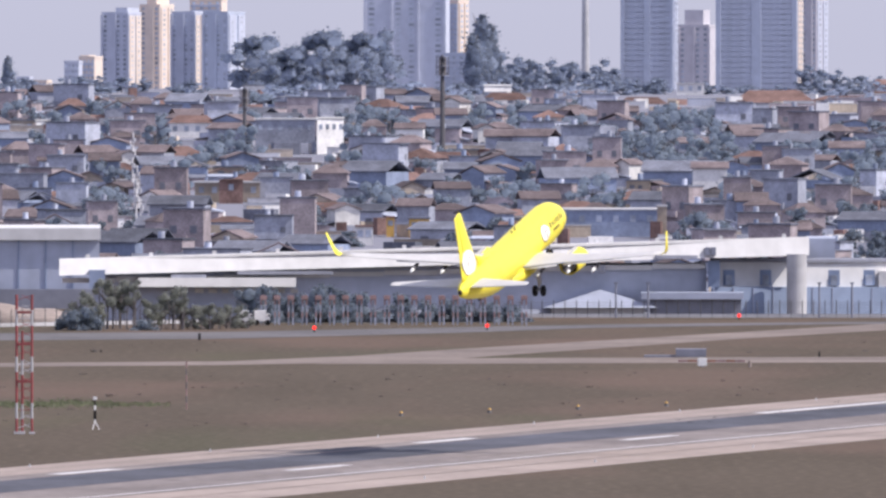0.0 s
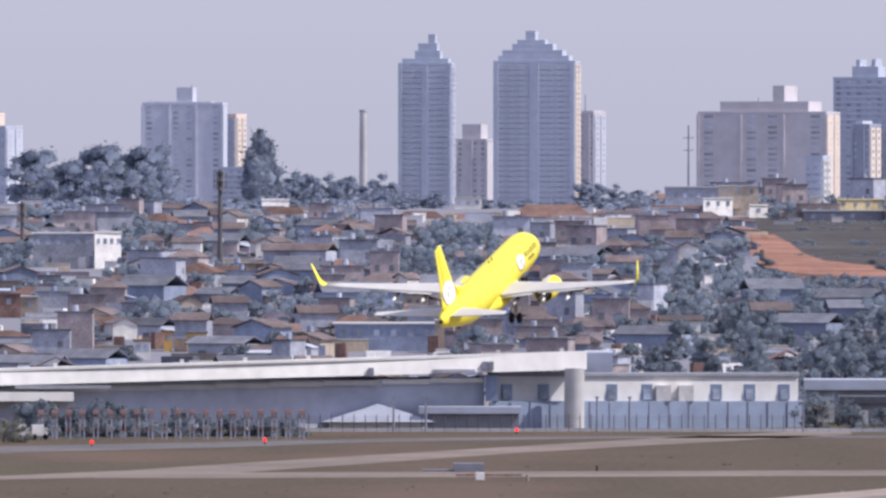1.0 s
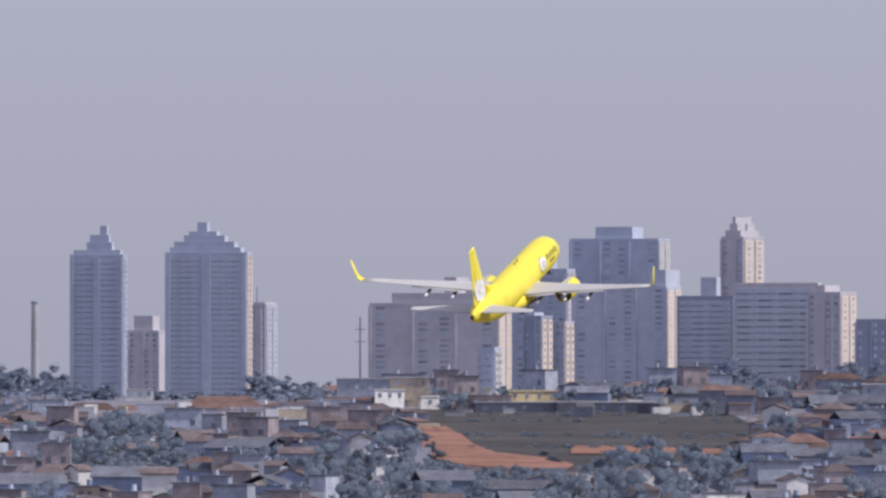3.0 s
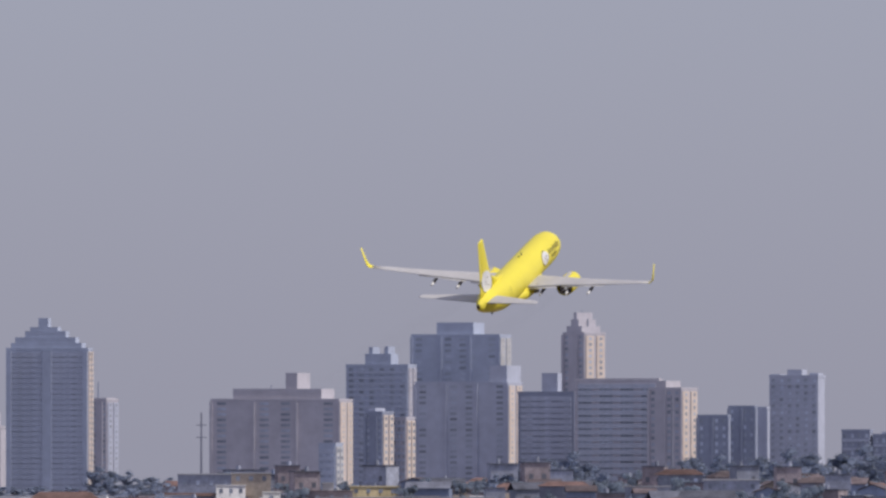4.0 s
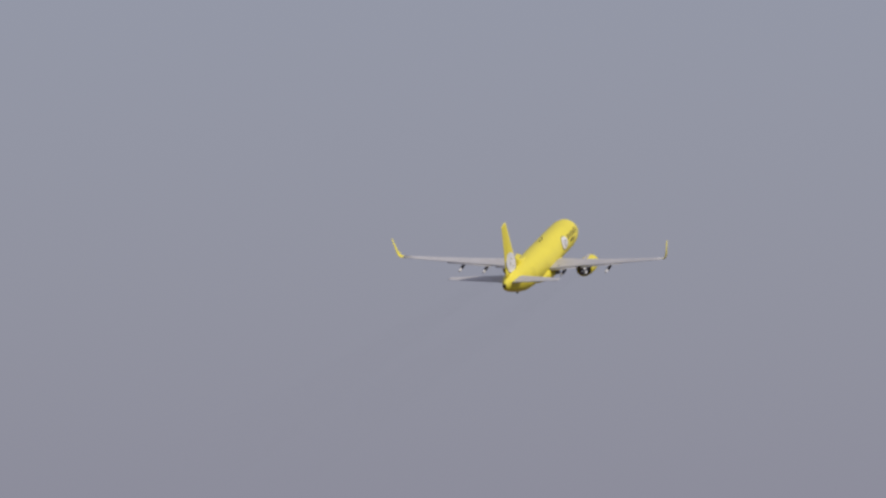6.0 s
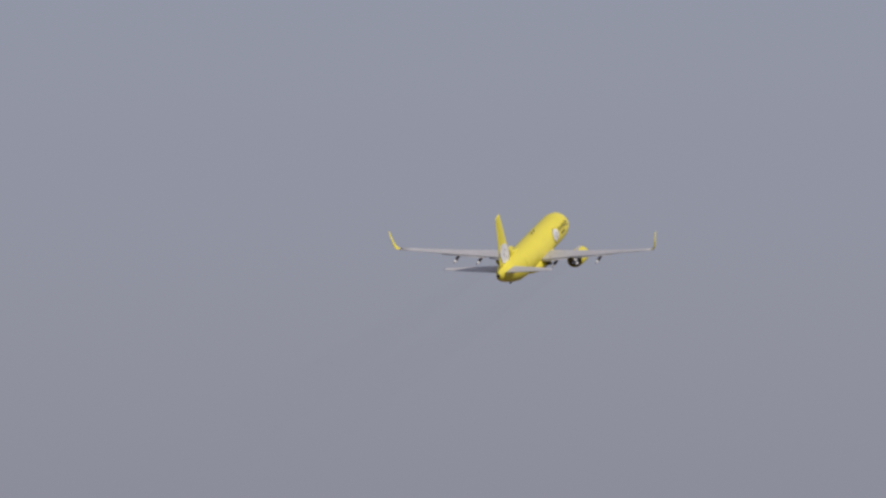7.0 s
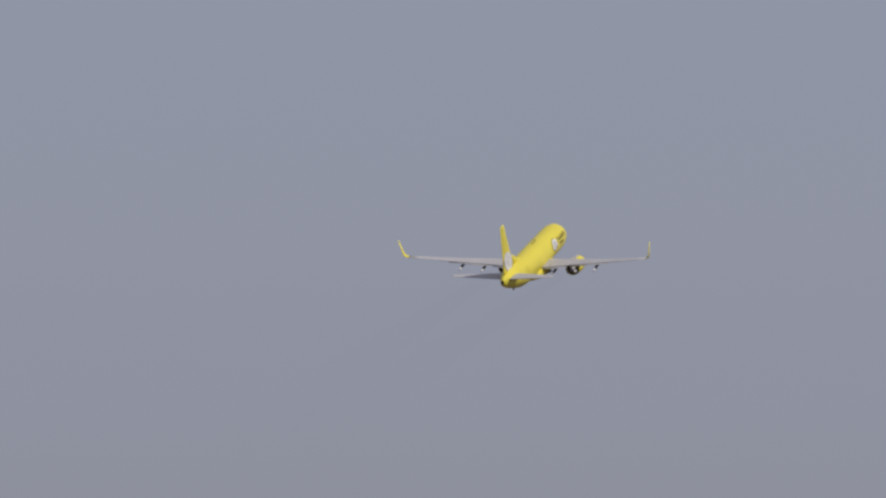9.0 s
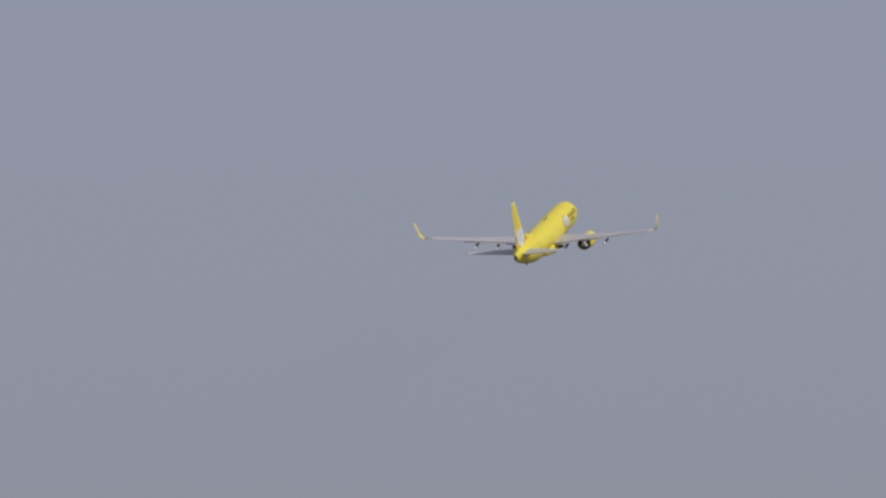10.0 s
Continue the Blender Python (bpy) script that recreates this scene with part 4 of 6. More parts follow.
# ---- houses ----
def house(kind, w, dep, h, wall, roof, label):
    ob = empty("house", Matrix(), label, "house", "houses on the hill")
    rnd = random.Random(int(w * 10 + dep * 100 + h * 7))
    bm = bmesh.new()
    box(bm, -w / 2, w / 2, -dep / 2, dep / 2, -2.0, h)
    part("wall", bm, wall, ob)
    bm = bmesh.new()
    o = 0.45
    if kind == "gable":
        rh = w * 0.13 + 0.3
        a = [(-w / 2 - o, h - 0.05), (0, h + rh), (w / 2 + o, h - 0.05)]
        for (xa, za), (xb, zb) in zip(a, a[1:]):
            loft(bm, [[Vector((xa, y, za)), Vector((xb, y, zb)), Vector((xb, y, zb + 0.22)), Vector((xa, y, za + 0.22))] for y in (-dep / 2 - o, dep / 2 + o)])
        part("roof", bm, roof, ob)
        bm = bmesh.new()
        v = [bm.verts.new(p) for p in ((-w / 2, -dep / 2 + 0.02, h), (w / 2, -dep / 2 + 0.02, h), (0, -dep / 2 + 0.02, h + rh - 0.05))]
        bm.faces.new(v); part("gable", bm, wall, ob)
        bm = bmesh.new()
        bm.faces.new([bm.verts.new(p) for p in ((-w / 2, dep / 2 - 0.02, h), (w / 2, dep / 2 - 0.02, h), (0, dep / 2 - 0.02, h + rh - 0.05))]); part("gable", bm, wall, ob)
    elif kind == "side":
        rh = dep * 0.14 + 0.3
        a = [(-dep / 2 - o, h - 0.05), (0, h + rh), (dep / 2 + o, h - 0.05)]
        for (ya, za), (yb, zb) in zip(a, a[1:]):
            loft(bm, [[Vector((x, ya, za)), Vector((x, yb, zb)), Vector((x, yb, zb + 0.22)), Vector((x, ya, za + 0.22))] for x in (-w / 2 - o, w / 2 + o)])
        part("roof", bm, roof, ob)
    elif kind == "hip":
        rh = min(w, dep) * 0.2
        b0 = [bm.verts.new((x, y, h)) for x, y in ((-w / 2 - o, -dep / 2 - o), (w / 2 + o, -dep / 2 - o), (w / 2 + o, dep / 2 + o), (-w / 2 - o, dep / 2 + o))]
        t0 = [bm.verts.new((x, 0, h + rh)) for x in (-w * 0.15, w * 0.15)]
        bm.faces.new((b0[0], b0[1], t0[1], t0[0])); bm.faces.new((b0[1], b0[2], t0[1])); bm.faces.new((b0[2], b0[3], t0[0], t0[1])); bm.faces.new((b0[3], b0[0], t0[0])); bm.faces.new(b0[::-1])
        part("roof", bm, roof, ob)
    else:
        box(bm, -w / 2 - 0.2, w / 2 + 0.2, -dep / 2 - 0.5, dep / 2 + 0.2, h, h + 0.25)
        part("roof_slab", bm, roof, ob)
        bm = bmesh.new()
        x = rnd.uniform(-w / 3, w / 3)
        bar(bm, (x, 0, h + 0.25), (x, 0, h + 1.25), 0.62, 0.55, 10)
        part("water_tank", bm, "blue_wall" if rnd.random() < 0.5 else "plaster", ob)
    storeys = max(1, int(h / 2.8))
    first = None
    for s in range(storeys):
        n = 2
        for k in range(n):
            if rnd.random() < 0.25:
                continue
            x, z = -w / 2 + w * (k + 0.5) / n, s * 2.9 + 1.0
            if first is None:
                bm = bmesh.new()
                box(bm, -0.6, 0.6, -0.05, 0.0, 0, 1.15)
                first = part("window", bm, "opening", ob)
                first.matrix_basis = Matrix.Translation((x, -dep / 2, z))
            else:
                shared("window", first.data, ob, Matrix.Translation((x, -dep / 2, z)))
    if kind == "flat" and storeys > 1:
        bm = bmesh.new()
        box(bm, -w / 2, w * 0.1, -dep / 2 - 1.0, -dep / 2, 2.7, 3.6)
        part("balcony", bm, wall, ob)
    # lean-to at one end, yard wall in front, door
    e = 1 if rnd.random() < 0.5 else -1
    lw, lh = rnd.uniform(1.8, 3.4), min(h - 0.4, rnd.uniform(2.1, 2.7))
    x0, x1 = sorted((e * (w / 2 + 0.01), e * (w / 2 + lw)))
    bm = bmesh.new(); box(bm, x0, x1, -dep / 2 + 0.6, dep / 2 - 1.0, -2.0, lh)
    part("annex", bm, "brick" if wall != "brick" else "plaster", ob)
    bm = bmesh.new()
    hi, lo = lh + 0.55, lh + 0.02
    loft(bm, [[Vector((e * w / 2, y, hi)), Vector((e * (w / 2 + lw + 0.3), y, lo)), Vector((e * (w / 2 + lw + 0.3), y, lo + 0.14)), Vector((e * w / 2, y, hi + 0.14))] for y in (-dep / 2 + 0.2, dep / 2 - 0.8)])
    part("annex_roof", bm, rnd.choice(("slab_roof", "tile_old", "sheet")), ob)
    bm = bmesh.new(); box(bm, -w / 2 - lw * 0.6, w / 2 + lw * 0.6, -dep / 2 - 3.2, -dep / 2 - 3.0, -2.0, rnd.uniform(1.5, 2.3))
    part("yard_wall", bm, rnd.choice(("plaster", "brick", "cream", "limewash")), ob)
    bm = bmesh.new(); x = rnd.uniform(-w / 3, w / 3); box(bm, x - 0.5, x + 0.5, -dep / 2 - 0.04, -dep / 2 - 0.002, -0.2, 2.1)
    part("door", bm, "opening", ob)
    return ob


HOUSES = [house(*a) for a in (
    ("gable", 5.8, 8, 2.8, "cream", "tile_old", "cream plastered house with old tile roof"),
    ("side", 7.9, 7.2, 4.8, "plaster", "tile_old", "two storey grey house with old tile roof"),
    ("flat", 6.5, 7.2, 5.1, "brick", "slab_roof", "unplastered brick house with flat roof and tank"),
    ("flat", 5, 6.4, 4.8, "plaster", "slab_roof", "grey plastered two storey house with flat roof"),
    ("side", 10.1, 8, 3.4, "plaster", "slab_roof", "long grey house with fibre cement roof"),
    ("hip", 7.2, 8, 4.6, "brick", "tile_old", "brick house with weathered hipped roof"),
    ("flat", 8.6, 7.2, 7.1, "plaster", "slab_roof", "three storey grey house with flat roof"),
    ("gable", 7.2, 7.2, 4.4, "blue_wall", "tile_old", "blue plastered house with weathered gable roof"),
    ("side", 6.5, 6.4, 2.6, "brick", "tile", "small brick house with clay tile roof"),
    ("flat", 5.8, 6.4, 2.8, "cream", "slab_roof", "small cream house with flat roof and tank"),
    ("hip", 9.4, 8.8, 3.1, "plaster", "tile", "wide low house with hipped clay roof"),
    ("side", 13, 9.6, 4.1, "blue_wall", "slab_roof", "long blue grey workshop with low roof"),
    ("flat", 7.2, 6.4, 7.4, "brick", "slab_roof", "tall narrow brick house, unfinished, flat roof"),
    ("gable", 5, 7.2, 4.9, "limewash", "tile_old", "white plastered house with weathered gable roof"),
)]


def sphere_net(level):
    """Directions and faces of a ball, shared by all foliage lumps."""
    bm = bmesh.new()
    bmesh.ops.create_icosphere(bm, subdivisions=level, radius=1.0)
    net = [v.co.copy() for v in bm.verts], [[v.index for v in f.verts] for f in bm.faces]
    bm.free()
    return net


NETS = {1: sphere_net(1), 2: sphere_net(2)}


def foliage(bm, centre, r, leaves, size, rnd, squash=0.8, level=2):
    """A ragged lump of foliage: an uneven dense heart with loose leaves and sprays standing off it."""
    dirs, tris = NETS[level]
    c, off = Vector(centre), Vector((rnd.uniform(0, 90), rnd.uniform(0, 90), rnd.uniform(0, 90)))

    def skin(d):
        k = 0.84 + 0.55 * noise.noise(d * 1.6 + off) + 0.42 * noise.noise(d * 3.7 + off) + 0.2 * noise.noise(d * 8.0 + off)
        return c + Vector((d.x, d.y, d.z * squash)) * (r * k)
    vs = [bm.verts.new(skin(d)) for d in dirs]
    for t in tris:
        bm.faces.new([vs[i] for i in t]).smooth = True
    for _ in range(leaves):
        d = Vector((rnd.gauss(0, 1), rnd.gauss(0, 1), rnd.gauss(0.2, 1))).normalized()
        p = skin(d)
        p += (p - c) * rnd.uniform(-0.08, 0.3)
        n = Euler((rnd.uniform(-1, 1), rnd.uniform(-1, 1), rnd.uniform(0, 6.3))).to_matrix()
        q = size * rnd.uniform(0.5, 1.5)
        bm.faces.new([bm.verts.new(p + n @ Vector(w)) for w in ((-q, -q * 0.5, 0), (q * 0.2, -q * 0.7, q * 0.2), (q, q * 0.3, 0), (-q * 0.2, q * 0.8, -q * 0.15))]).material_index = 1


def tree(height, spread, kind, leaf, seed, label, level=2):
    rnd = random.Random(seed)
    ob = empty("tree", Matrix(), label, "tree", "trees of the town")
    bm = bmesh.new()
    th = height * (0.55 if kind != "column" else 0.9)
    bar(bm, (0, 0, -1), (0.1, 0, th), height * 0.022 + 0.06, height * 0.012, 6)
    tips = []
    for k in range(8):
        a = k * 2.4 + rnd.uniform(-0.4, 0.4)
        z0 = th * rnd.uniform(0.5, 0.95)
        rr = spread * rnd.uniform(0.45, 0.85) * (0.5 if kind == "column" else 1)
        tip = (math.cos(a) * rr, math.sin(a) * rr, z0 + height * rnd.uniform(0.12, 0.3))
        bar(bm, (0.05, 0, z0), tip, height * 0.010 + 0.03, 0.03, 5)
        tips.append(tip)
    if kind == "open":
        for k in range(4):
            a = k * 1.6 + rnd.uniform(-0.3, 0.3)
            x, y = math.cos(a) * spread * 0.45, math.sin(a) * spread * 0.45
            bar(bm, (x * 0.6, y * 0.6, -1), (x, y, height * 0.7), 0.11, 0.05, 6)
    part("trunk", bm, "bark", ob)
    bm = bmesh.new()
    few = 60 if level > 1 else 24
    size = 0.24 if height < 13 else 0.34
    if kind == "column":
        for k in range(9):
            z = height * (0.18 + 0.8 * k / 8)
            r = spread * (1.0 - 0.75 * abs(k / 8 - 0.25)) * (0.35 if k == 8 else 1) * 0.66
            foliage(bm, (rnd.uniform(-0.6, 0.6), rnd.uniform(-0.4, 0.4), z), r, few * 2, size, rnd, 0.95, level)
    elif kind == "bare":
        for tip in tips:
            for _ in range(7):
                q = Vector(tip) + Vector((rnd.uniform(-1.3, 1.3), rnd.uniform(-1.3, 1.3), rnd.uniform(0.2, 2.0)))
                bar(bm, tip, q, 0.05, 0.02, 4)
                for _ in range(2):
                    bar(bm, q, q + Vector((rnd.uniform(-0.7, 0.7), rnd.uniform(-0.7, 0.7), rnd.uniform(0.1, 0.9))), 0.025, 0.012, 3)
            foliage(bm, tip, 0.4, 12, 0.14, rnd, 0.8, 1)
    elif kind == "open":
        for k in range(11):
            a, f = rnd.uniform(0, 6.3), rnd.uniform(0.1, 0.9)
            foliage(bm, (math.cos(a) * spread * f, math.sin(a) * spread * f, height * rnd.uniform(0.34, 1.0 - 0.3 * f)), spread * rnd.uniform(0.11, 0.25), few, 0.15, rnd, 0.85, level)
    else:
        # a ragged dome of many small lumps
        far = leaf == "leaf_far"
        for k in range((44 if far else 34) if level > 1 else (16 if far else 20)):
            a, f, g = rnd.uniform(0, 6.3), rnd.uniform(0, 1) ** 0.6, rnd.uniform(0, 1)
            f *= math.sqrt(max(0.0, 1 - (1.5 * g - 0.62) ** 2)) * (0.85 + 0.7 * noise.noise(Vector((math.cos(a) * 1.3, math.sin(a) * 1.3, seed + g * 1.5))))
            top = 0.1 + 0.82 * g * (0.92 + 0.35 * noise.noise(Vector((math.cos(a), math.sin(a), seed * 3.1))))
            r = spread * rnd.uniform(0.14, 0.3) * (1.0 if level > 1 else 1.2)
            foliage(bm, (math.cos(a) * spread * f, math.sin(a) * spread * f, height * top), r, (34 if level > 1 else 13), 0.3 if far else 0.22, rnd, 0.8, 1)
    part("crown", bm, (leaf, leaf + "_loose"), ob)
    return ob


def kinds(level):
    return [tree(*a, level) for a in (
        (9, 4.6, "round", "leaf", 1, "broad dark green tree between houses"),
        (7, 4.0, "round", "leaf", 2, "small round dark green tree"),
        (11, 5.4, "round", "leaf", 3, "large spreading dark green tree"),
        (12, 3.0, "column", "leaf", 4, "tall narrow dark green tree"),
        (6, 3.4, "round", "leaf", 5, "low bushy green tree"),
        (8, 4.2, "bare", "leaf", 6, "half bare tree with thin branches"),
        (7, 3.0, "open", "leaf_dry", 7, "airy young tree with thin pale stems"),
        (8.4, 3.6, "open", "leaf_dry", 8, "tall airy tree with sparse foliage"),
    )]


TREES, LOW_TREES = kinds(2), kinds(1)
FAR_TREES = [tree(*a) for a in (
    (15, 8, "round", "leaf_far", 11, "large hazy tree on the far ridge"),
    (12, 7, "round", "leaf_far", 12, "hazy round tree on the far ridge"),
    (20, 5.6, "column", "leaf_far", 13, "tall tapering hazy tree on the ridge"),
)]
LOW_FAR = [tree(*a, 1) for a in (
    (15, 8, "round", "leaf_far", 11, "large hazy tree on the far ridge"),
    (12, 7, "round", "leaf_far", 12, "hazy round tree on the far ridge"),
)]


def join_stuff(name, placed, label, cat):
    """One mesh out of many far copies, for what nobody could count."""
    verts, faces, slots, names, soft = [], [], [], [], []
    for ob, m in placed:
        for c in ob.children:
            local = []
            for w in c.data.materials:
                if w.name not in names:
                    names.append(w.name)
                local.append(names.index(w.name))
            mm, n = m @ c.matrix_basis, len(verts)
            verts.extend([mm @ v.co for v in c.data.vertices])
            for p in c.data.polygons:
                faces.append([n + i for i in p.vertices])
                slots.append(local[p.material_index])
                soft.append(p.use_smooth)
    me = bpy.data.meshes.new(name)
    me.from_pydata(verts, [], faces)
    for n in names:
        me.materials.append(bpy.data.materials[n])
    me.polygons.foreach_set("material_index", slots)
    me.polygons.foreach_set("use_smooth", soft)
    tagged(new(name, me), label, cat, kind="stuff")


# stretches of bearing kept clear in front of the landmark buildings and the steep street
KEEP_CLEAR = ((561, 608, 3550), (452, 558, 3570), (345, 460, 3180), (684, 760, 2950), (630, 660, 2900), (985, 1180, 2950), (1441, 1453, 2940), (15, 92, 3750), (300, 380, 3700), (260, 262, 3330),
              (1570, 1735, 4150), (1720, 1752, 4080), (1826, 1962, 4100), (1995, 2025, 4030), (1300, 1440, 4060), (1095, 1250, 4080), (2215, 2309, 3230), (1810, 2190, 4045), (857, 905, 4200), (1487, 1524, 4000))


# clumps of trees among the houses: bearings from, to, and distances
GROVES = ((600, 720, 3600, 3850), (250, 420, 3340, 3640), (1080, 1290, 3300, 3650), (820, 900, 3600, 3800), (690, 790, 2880, 3120), (130, 200, 3500, 3640), (500, 560, 2900, 3060), (1190, 1280, 2800, 2960), (2195, 2330, 3640, 3860), (2570, 2720, 3650, 3990))


def build_town():
    rnd = random.Random(7)
    d = 2630
    kept, far_houses, far_trees = 0, [], []
    while d < 4230:
        u = -260 + rnd.uniform(0, 60)
        while u < 3150:
            step = 7.6 * F / d * rnd.uniform(0.7, 1.35)
            dd = d + rnd.uniform(-22, 22)
            hidden = any(a - 14 < u < b + 14 and e - 190 < dd < e + 15 for a, b, e in KEEP_CLEAR)
            low = any(a - 14 < u < b + 14 and e - 310 < dd <= e - 190 for a, b, e in KEEP_CLEAR)
            hidden = hidden or 224 + (3500 - dd) * 0.03 < u < 262 + (3500 - dd) * 0.04 and 2850 < dd < 3500
            ridge = u < 1560 and dd > 3965
            field = hidden and not ridge or (1700 < u < 2330 and 3490 < dd < 3990) or (1690 < u < 2010 and 3200 < dd < 3600)
            woods = 1480 < u < 2330 and dd < 3490 or any(a < u < b and e < dd < g for a, b, e, g in GROVES)
            r = rnd.random()
            p = grid_at(u, 0, dd)
            spot = Matrix.Translation((p.x, p.y, land(p.x, p.y)))
            if field:
                pass
            elif ridge:
                if r < 0.62 and not 185 < u < 440 and not 1080 < u < 1460 and not hidden:
                    far_trees.append((LOW_FAR[int(r * 97) % 2], spot @ pose(0, 0, 0, 0, 0, r * 900) @ Matrix.Diagonal((0.5, 0.5, 0.18 + 0.16 * (r * 31 % 1), 1))))
            elif r < (0.60 if not woods else 0.12):
                m = spot @ pose(0, 0, 0, 0, 0, rnd.choice((0, 0, 8, -10, -16, 14, -24, -30, 90, -90, 78)) + rnd.uniform(-4, 4)) @ Matrix.Diagonal((rnd.uniform(0.7, 1.15), rnd.uniform(0.8, 1.1), rnd.uniform(0.85, 1.25) * (0.55 if low else 1), 1))
                h = rnd.choice(HOUSES)
                if kept < 285 and dd < 3500:
                    copy_thing(h, m)
                    kept += 1
                else:
                    far_houses.append((h, m))
            elif r < (0.84 if not woods else 0.86):
                m = spot @ pose(0, 0, 0, 0, 0, rnd.uniform(0, 360))
                t = rnd.choice((0, 1, 2, 4, 0, 1, 4, 2) if woods else (0, 1, 4, 4, 1, 0))
                if dd < 3050:
                    copy_thing(TREES[t], m @ Matrix.Translation((0, 0, -rnd.uniform(0, 1.5))) @ Matrix.Diagonal((rnd.uniform(0.6, 1.0), rnd.uniform(0.6, 1.0), rnd.uniform(0.55, 0.95), 1)))
                else:
                    far_trees.append((LOW_TREES[t], m @ Matrix.Translation((0, 0, -rnd.uniform(0, 2.5)))))
            u += step
        d += 38
    # low garden walls, sheds and white vans between the houses
    walls = []
    for w, h, dep, m in ((3, 1.4, 0.3, "limewash"), (2.2, 2.2, 1.8, "cream"), (5, 0.9, 0.3, "roof_white"), (2, 3.2, 2, "tile"), (9, 2.0, 0.3, "plaster"), (14, 2.2, 0.3, "cream"), (7, 1.8, 0.3, "limewash"), (3.2, 2.4, 2.5, "limewash"), (4.5, 1.9, 1.9, "limewash"), (6, 2.6, 4, "slab_roof"), (12, 2.3, 0.3, "brick")):
        ob = empty("garden_wall", Matrix(), "low wall", "wall")
        bm = bmesh.new(); box(bm, -w / 2, w / 2, -dep / 2, dep / 2, -1, h); part("wall", bm, m, ob)
        if dep < 1:
            bm = bmesh.new(); box(bm, -w / 2 - 0.1, w / 2 + 0.1, -dep / 2 - 0.1, dep / 2 + 0.1, h, h + 0.15); part("coping", bm, "concrete", ob)
        walls.append(ob)
    clutter = []
    for _ in range(1500):
        dd = rnd.uniform(2600, 4150)
        u = rnd.uniform(-250, 3100)
        if 1690 < u < 2330 and 3390 < dd < 3990:
            continue
        p = grid_at(u, 0, dd)
        clutter.append((rnd.choice(walls), Matrix.Translation((p.x, p.y, land(p.x, p.y))) @ pose(0, 0, 0, 0, 0, rnd.uniform(-25, 25))))
    join_stuff("garden_walls", clutter, "low plastered walls and sheds between houses", "walls")
    for ob in walls:
        for o in (*ob.children_recursive, ob):
            bpy.data.objects.remove(o)
    join_stuff("far_houses", far_houses, "dense far houses with tile and slab roofs", "houses")
    join_stuff("far_woods", far_trees, "scattered hazy trees between the far houses", "trees")
    # trees along the skyline: u, bearing of the top, distance, which
    for u, vt, d, k in ((14, 100, 4350, 2), (440, 60, 4420, 0), (468, 74, 4440, 1), (505, 84, 4430, 0), (535, 74, 4420, 1), (562, 52, 4400, 0), (600, 66, 4430, 1), (632, 54, 4410, 0), (660, 66, 4440, 1), (480, 110, 4380, 1), (580, 105, 4370, 0), (650, 120, 4370, 1), (530, 112, 4375, 0),
                        (850, 28, 4400, 2), (868, 44, 4410, 2), (838, 60, 4390, 2), (905, 108, 4450, 1), (940, 104, 4440, 0), (975, 112, 4430, 1), (1010, 108, 4440, 0), (1060, 112, 4430, 1), (1085, 120, 4420, 0), (920, 124, 4385, 1), (955, 126, 4380, 0), (990, 128, 4385, 1), (1035, 126, 4380, 0), (1075, 132, 4385, 1), (890, 128, 4380, 0),
                        (1130, 152, 4300, 1), (1165, 154, 4300, 0), (1430, 120, 4420, 1), (1455, 122, 4430, 0), (1485, 128, 4400, 1), (1520, 137, 4410, 0), (1550, 138, 4420, 1), (1612, 134, 4200, 1),
                        (115, 142, 4330, 1), (145, 134, 4330, 0), (175, 138, 4340, 1), (215, 146, 4335, 0), (250, 146, 4330, 1), (330, 164, 4300, 1), (45, 152, 4290, 0), (15, 150, 4290, 1),
                        (2125, 134, 4200, 1), (2150, 128, 4210, 0), (2190, 112, 4300, 1), (2225, 100, 4330, 0), (2255, 98, 4310, 1), (2290, 108, 4320, 0), (2320, 122, 4300, 1), (2455, 112, 4330, 1), (2485, 98, 4330, 0), (2520, 102, 4320, 1), (2550, 112, 4330, 0), (2610, 96, 4330, 0), (2650, 92, 4320, 1), (2690, 90, 4300, 0),
                        (2740, 90, 4320, 0), (2790, 86, 4330, 1), (2840, 92, 4310, 0), (2900, 88, 4320, 1), (2960, 92, 4300, 0), (3020, 90, 4330, 1), (3080, 92, 4310, 0)):
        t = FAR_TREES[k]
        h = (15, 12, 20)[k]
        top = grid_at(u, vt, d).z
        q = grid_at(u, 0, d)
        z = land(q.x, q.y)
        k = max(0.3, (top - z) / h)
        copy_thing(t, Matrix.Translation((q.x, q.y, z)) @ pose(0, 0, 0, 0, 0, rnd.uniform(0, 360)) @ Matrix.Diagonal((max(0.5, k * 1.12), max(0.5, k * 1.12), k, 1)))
    # lower belt that hides the foot of the ridge
    for k in range(95):
        u = -200 + k * 36 + rnd.uniform(-12, 12)
        if 1630 < u < 2110 or 190 < u < 290 or 370 < u < 436 or 1190 < u < 1250:
            continue
        q = grid_at(u, 0, rnd.uniform(4230, 4330))
        w = rnd.uniform(0.4, 0.65)
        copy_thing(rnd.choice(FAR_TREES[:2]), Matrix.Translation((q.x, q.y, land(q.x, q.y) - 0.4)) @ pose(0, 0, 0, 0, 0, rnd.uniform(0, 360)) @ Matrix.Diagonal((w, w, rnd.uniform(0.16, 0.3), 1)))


build_town()


# ---- airfield edge: warehouses, fence, masts ----
def land_distance(v):
    """The distance at which the land is seen at bearing v."""
    lo, hi = 800.0, 4600.0
    for _ in range(40):
        mid = (lo + hi) / 2
        if LEVEL + math.atan((EYE - rise(mid)) / mid) * F > v:
            lo = mid
        else:
            hi = mid
    return (lo + hi) / 2


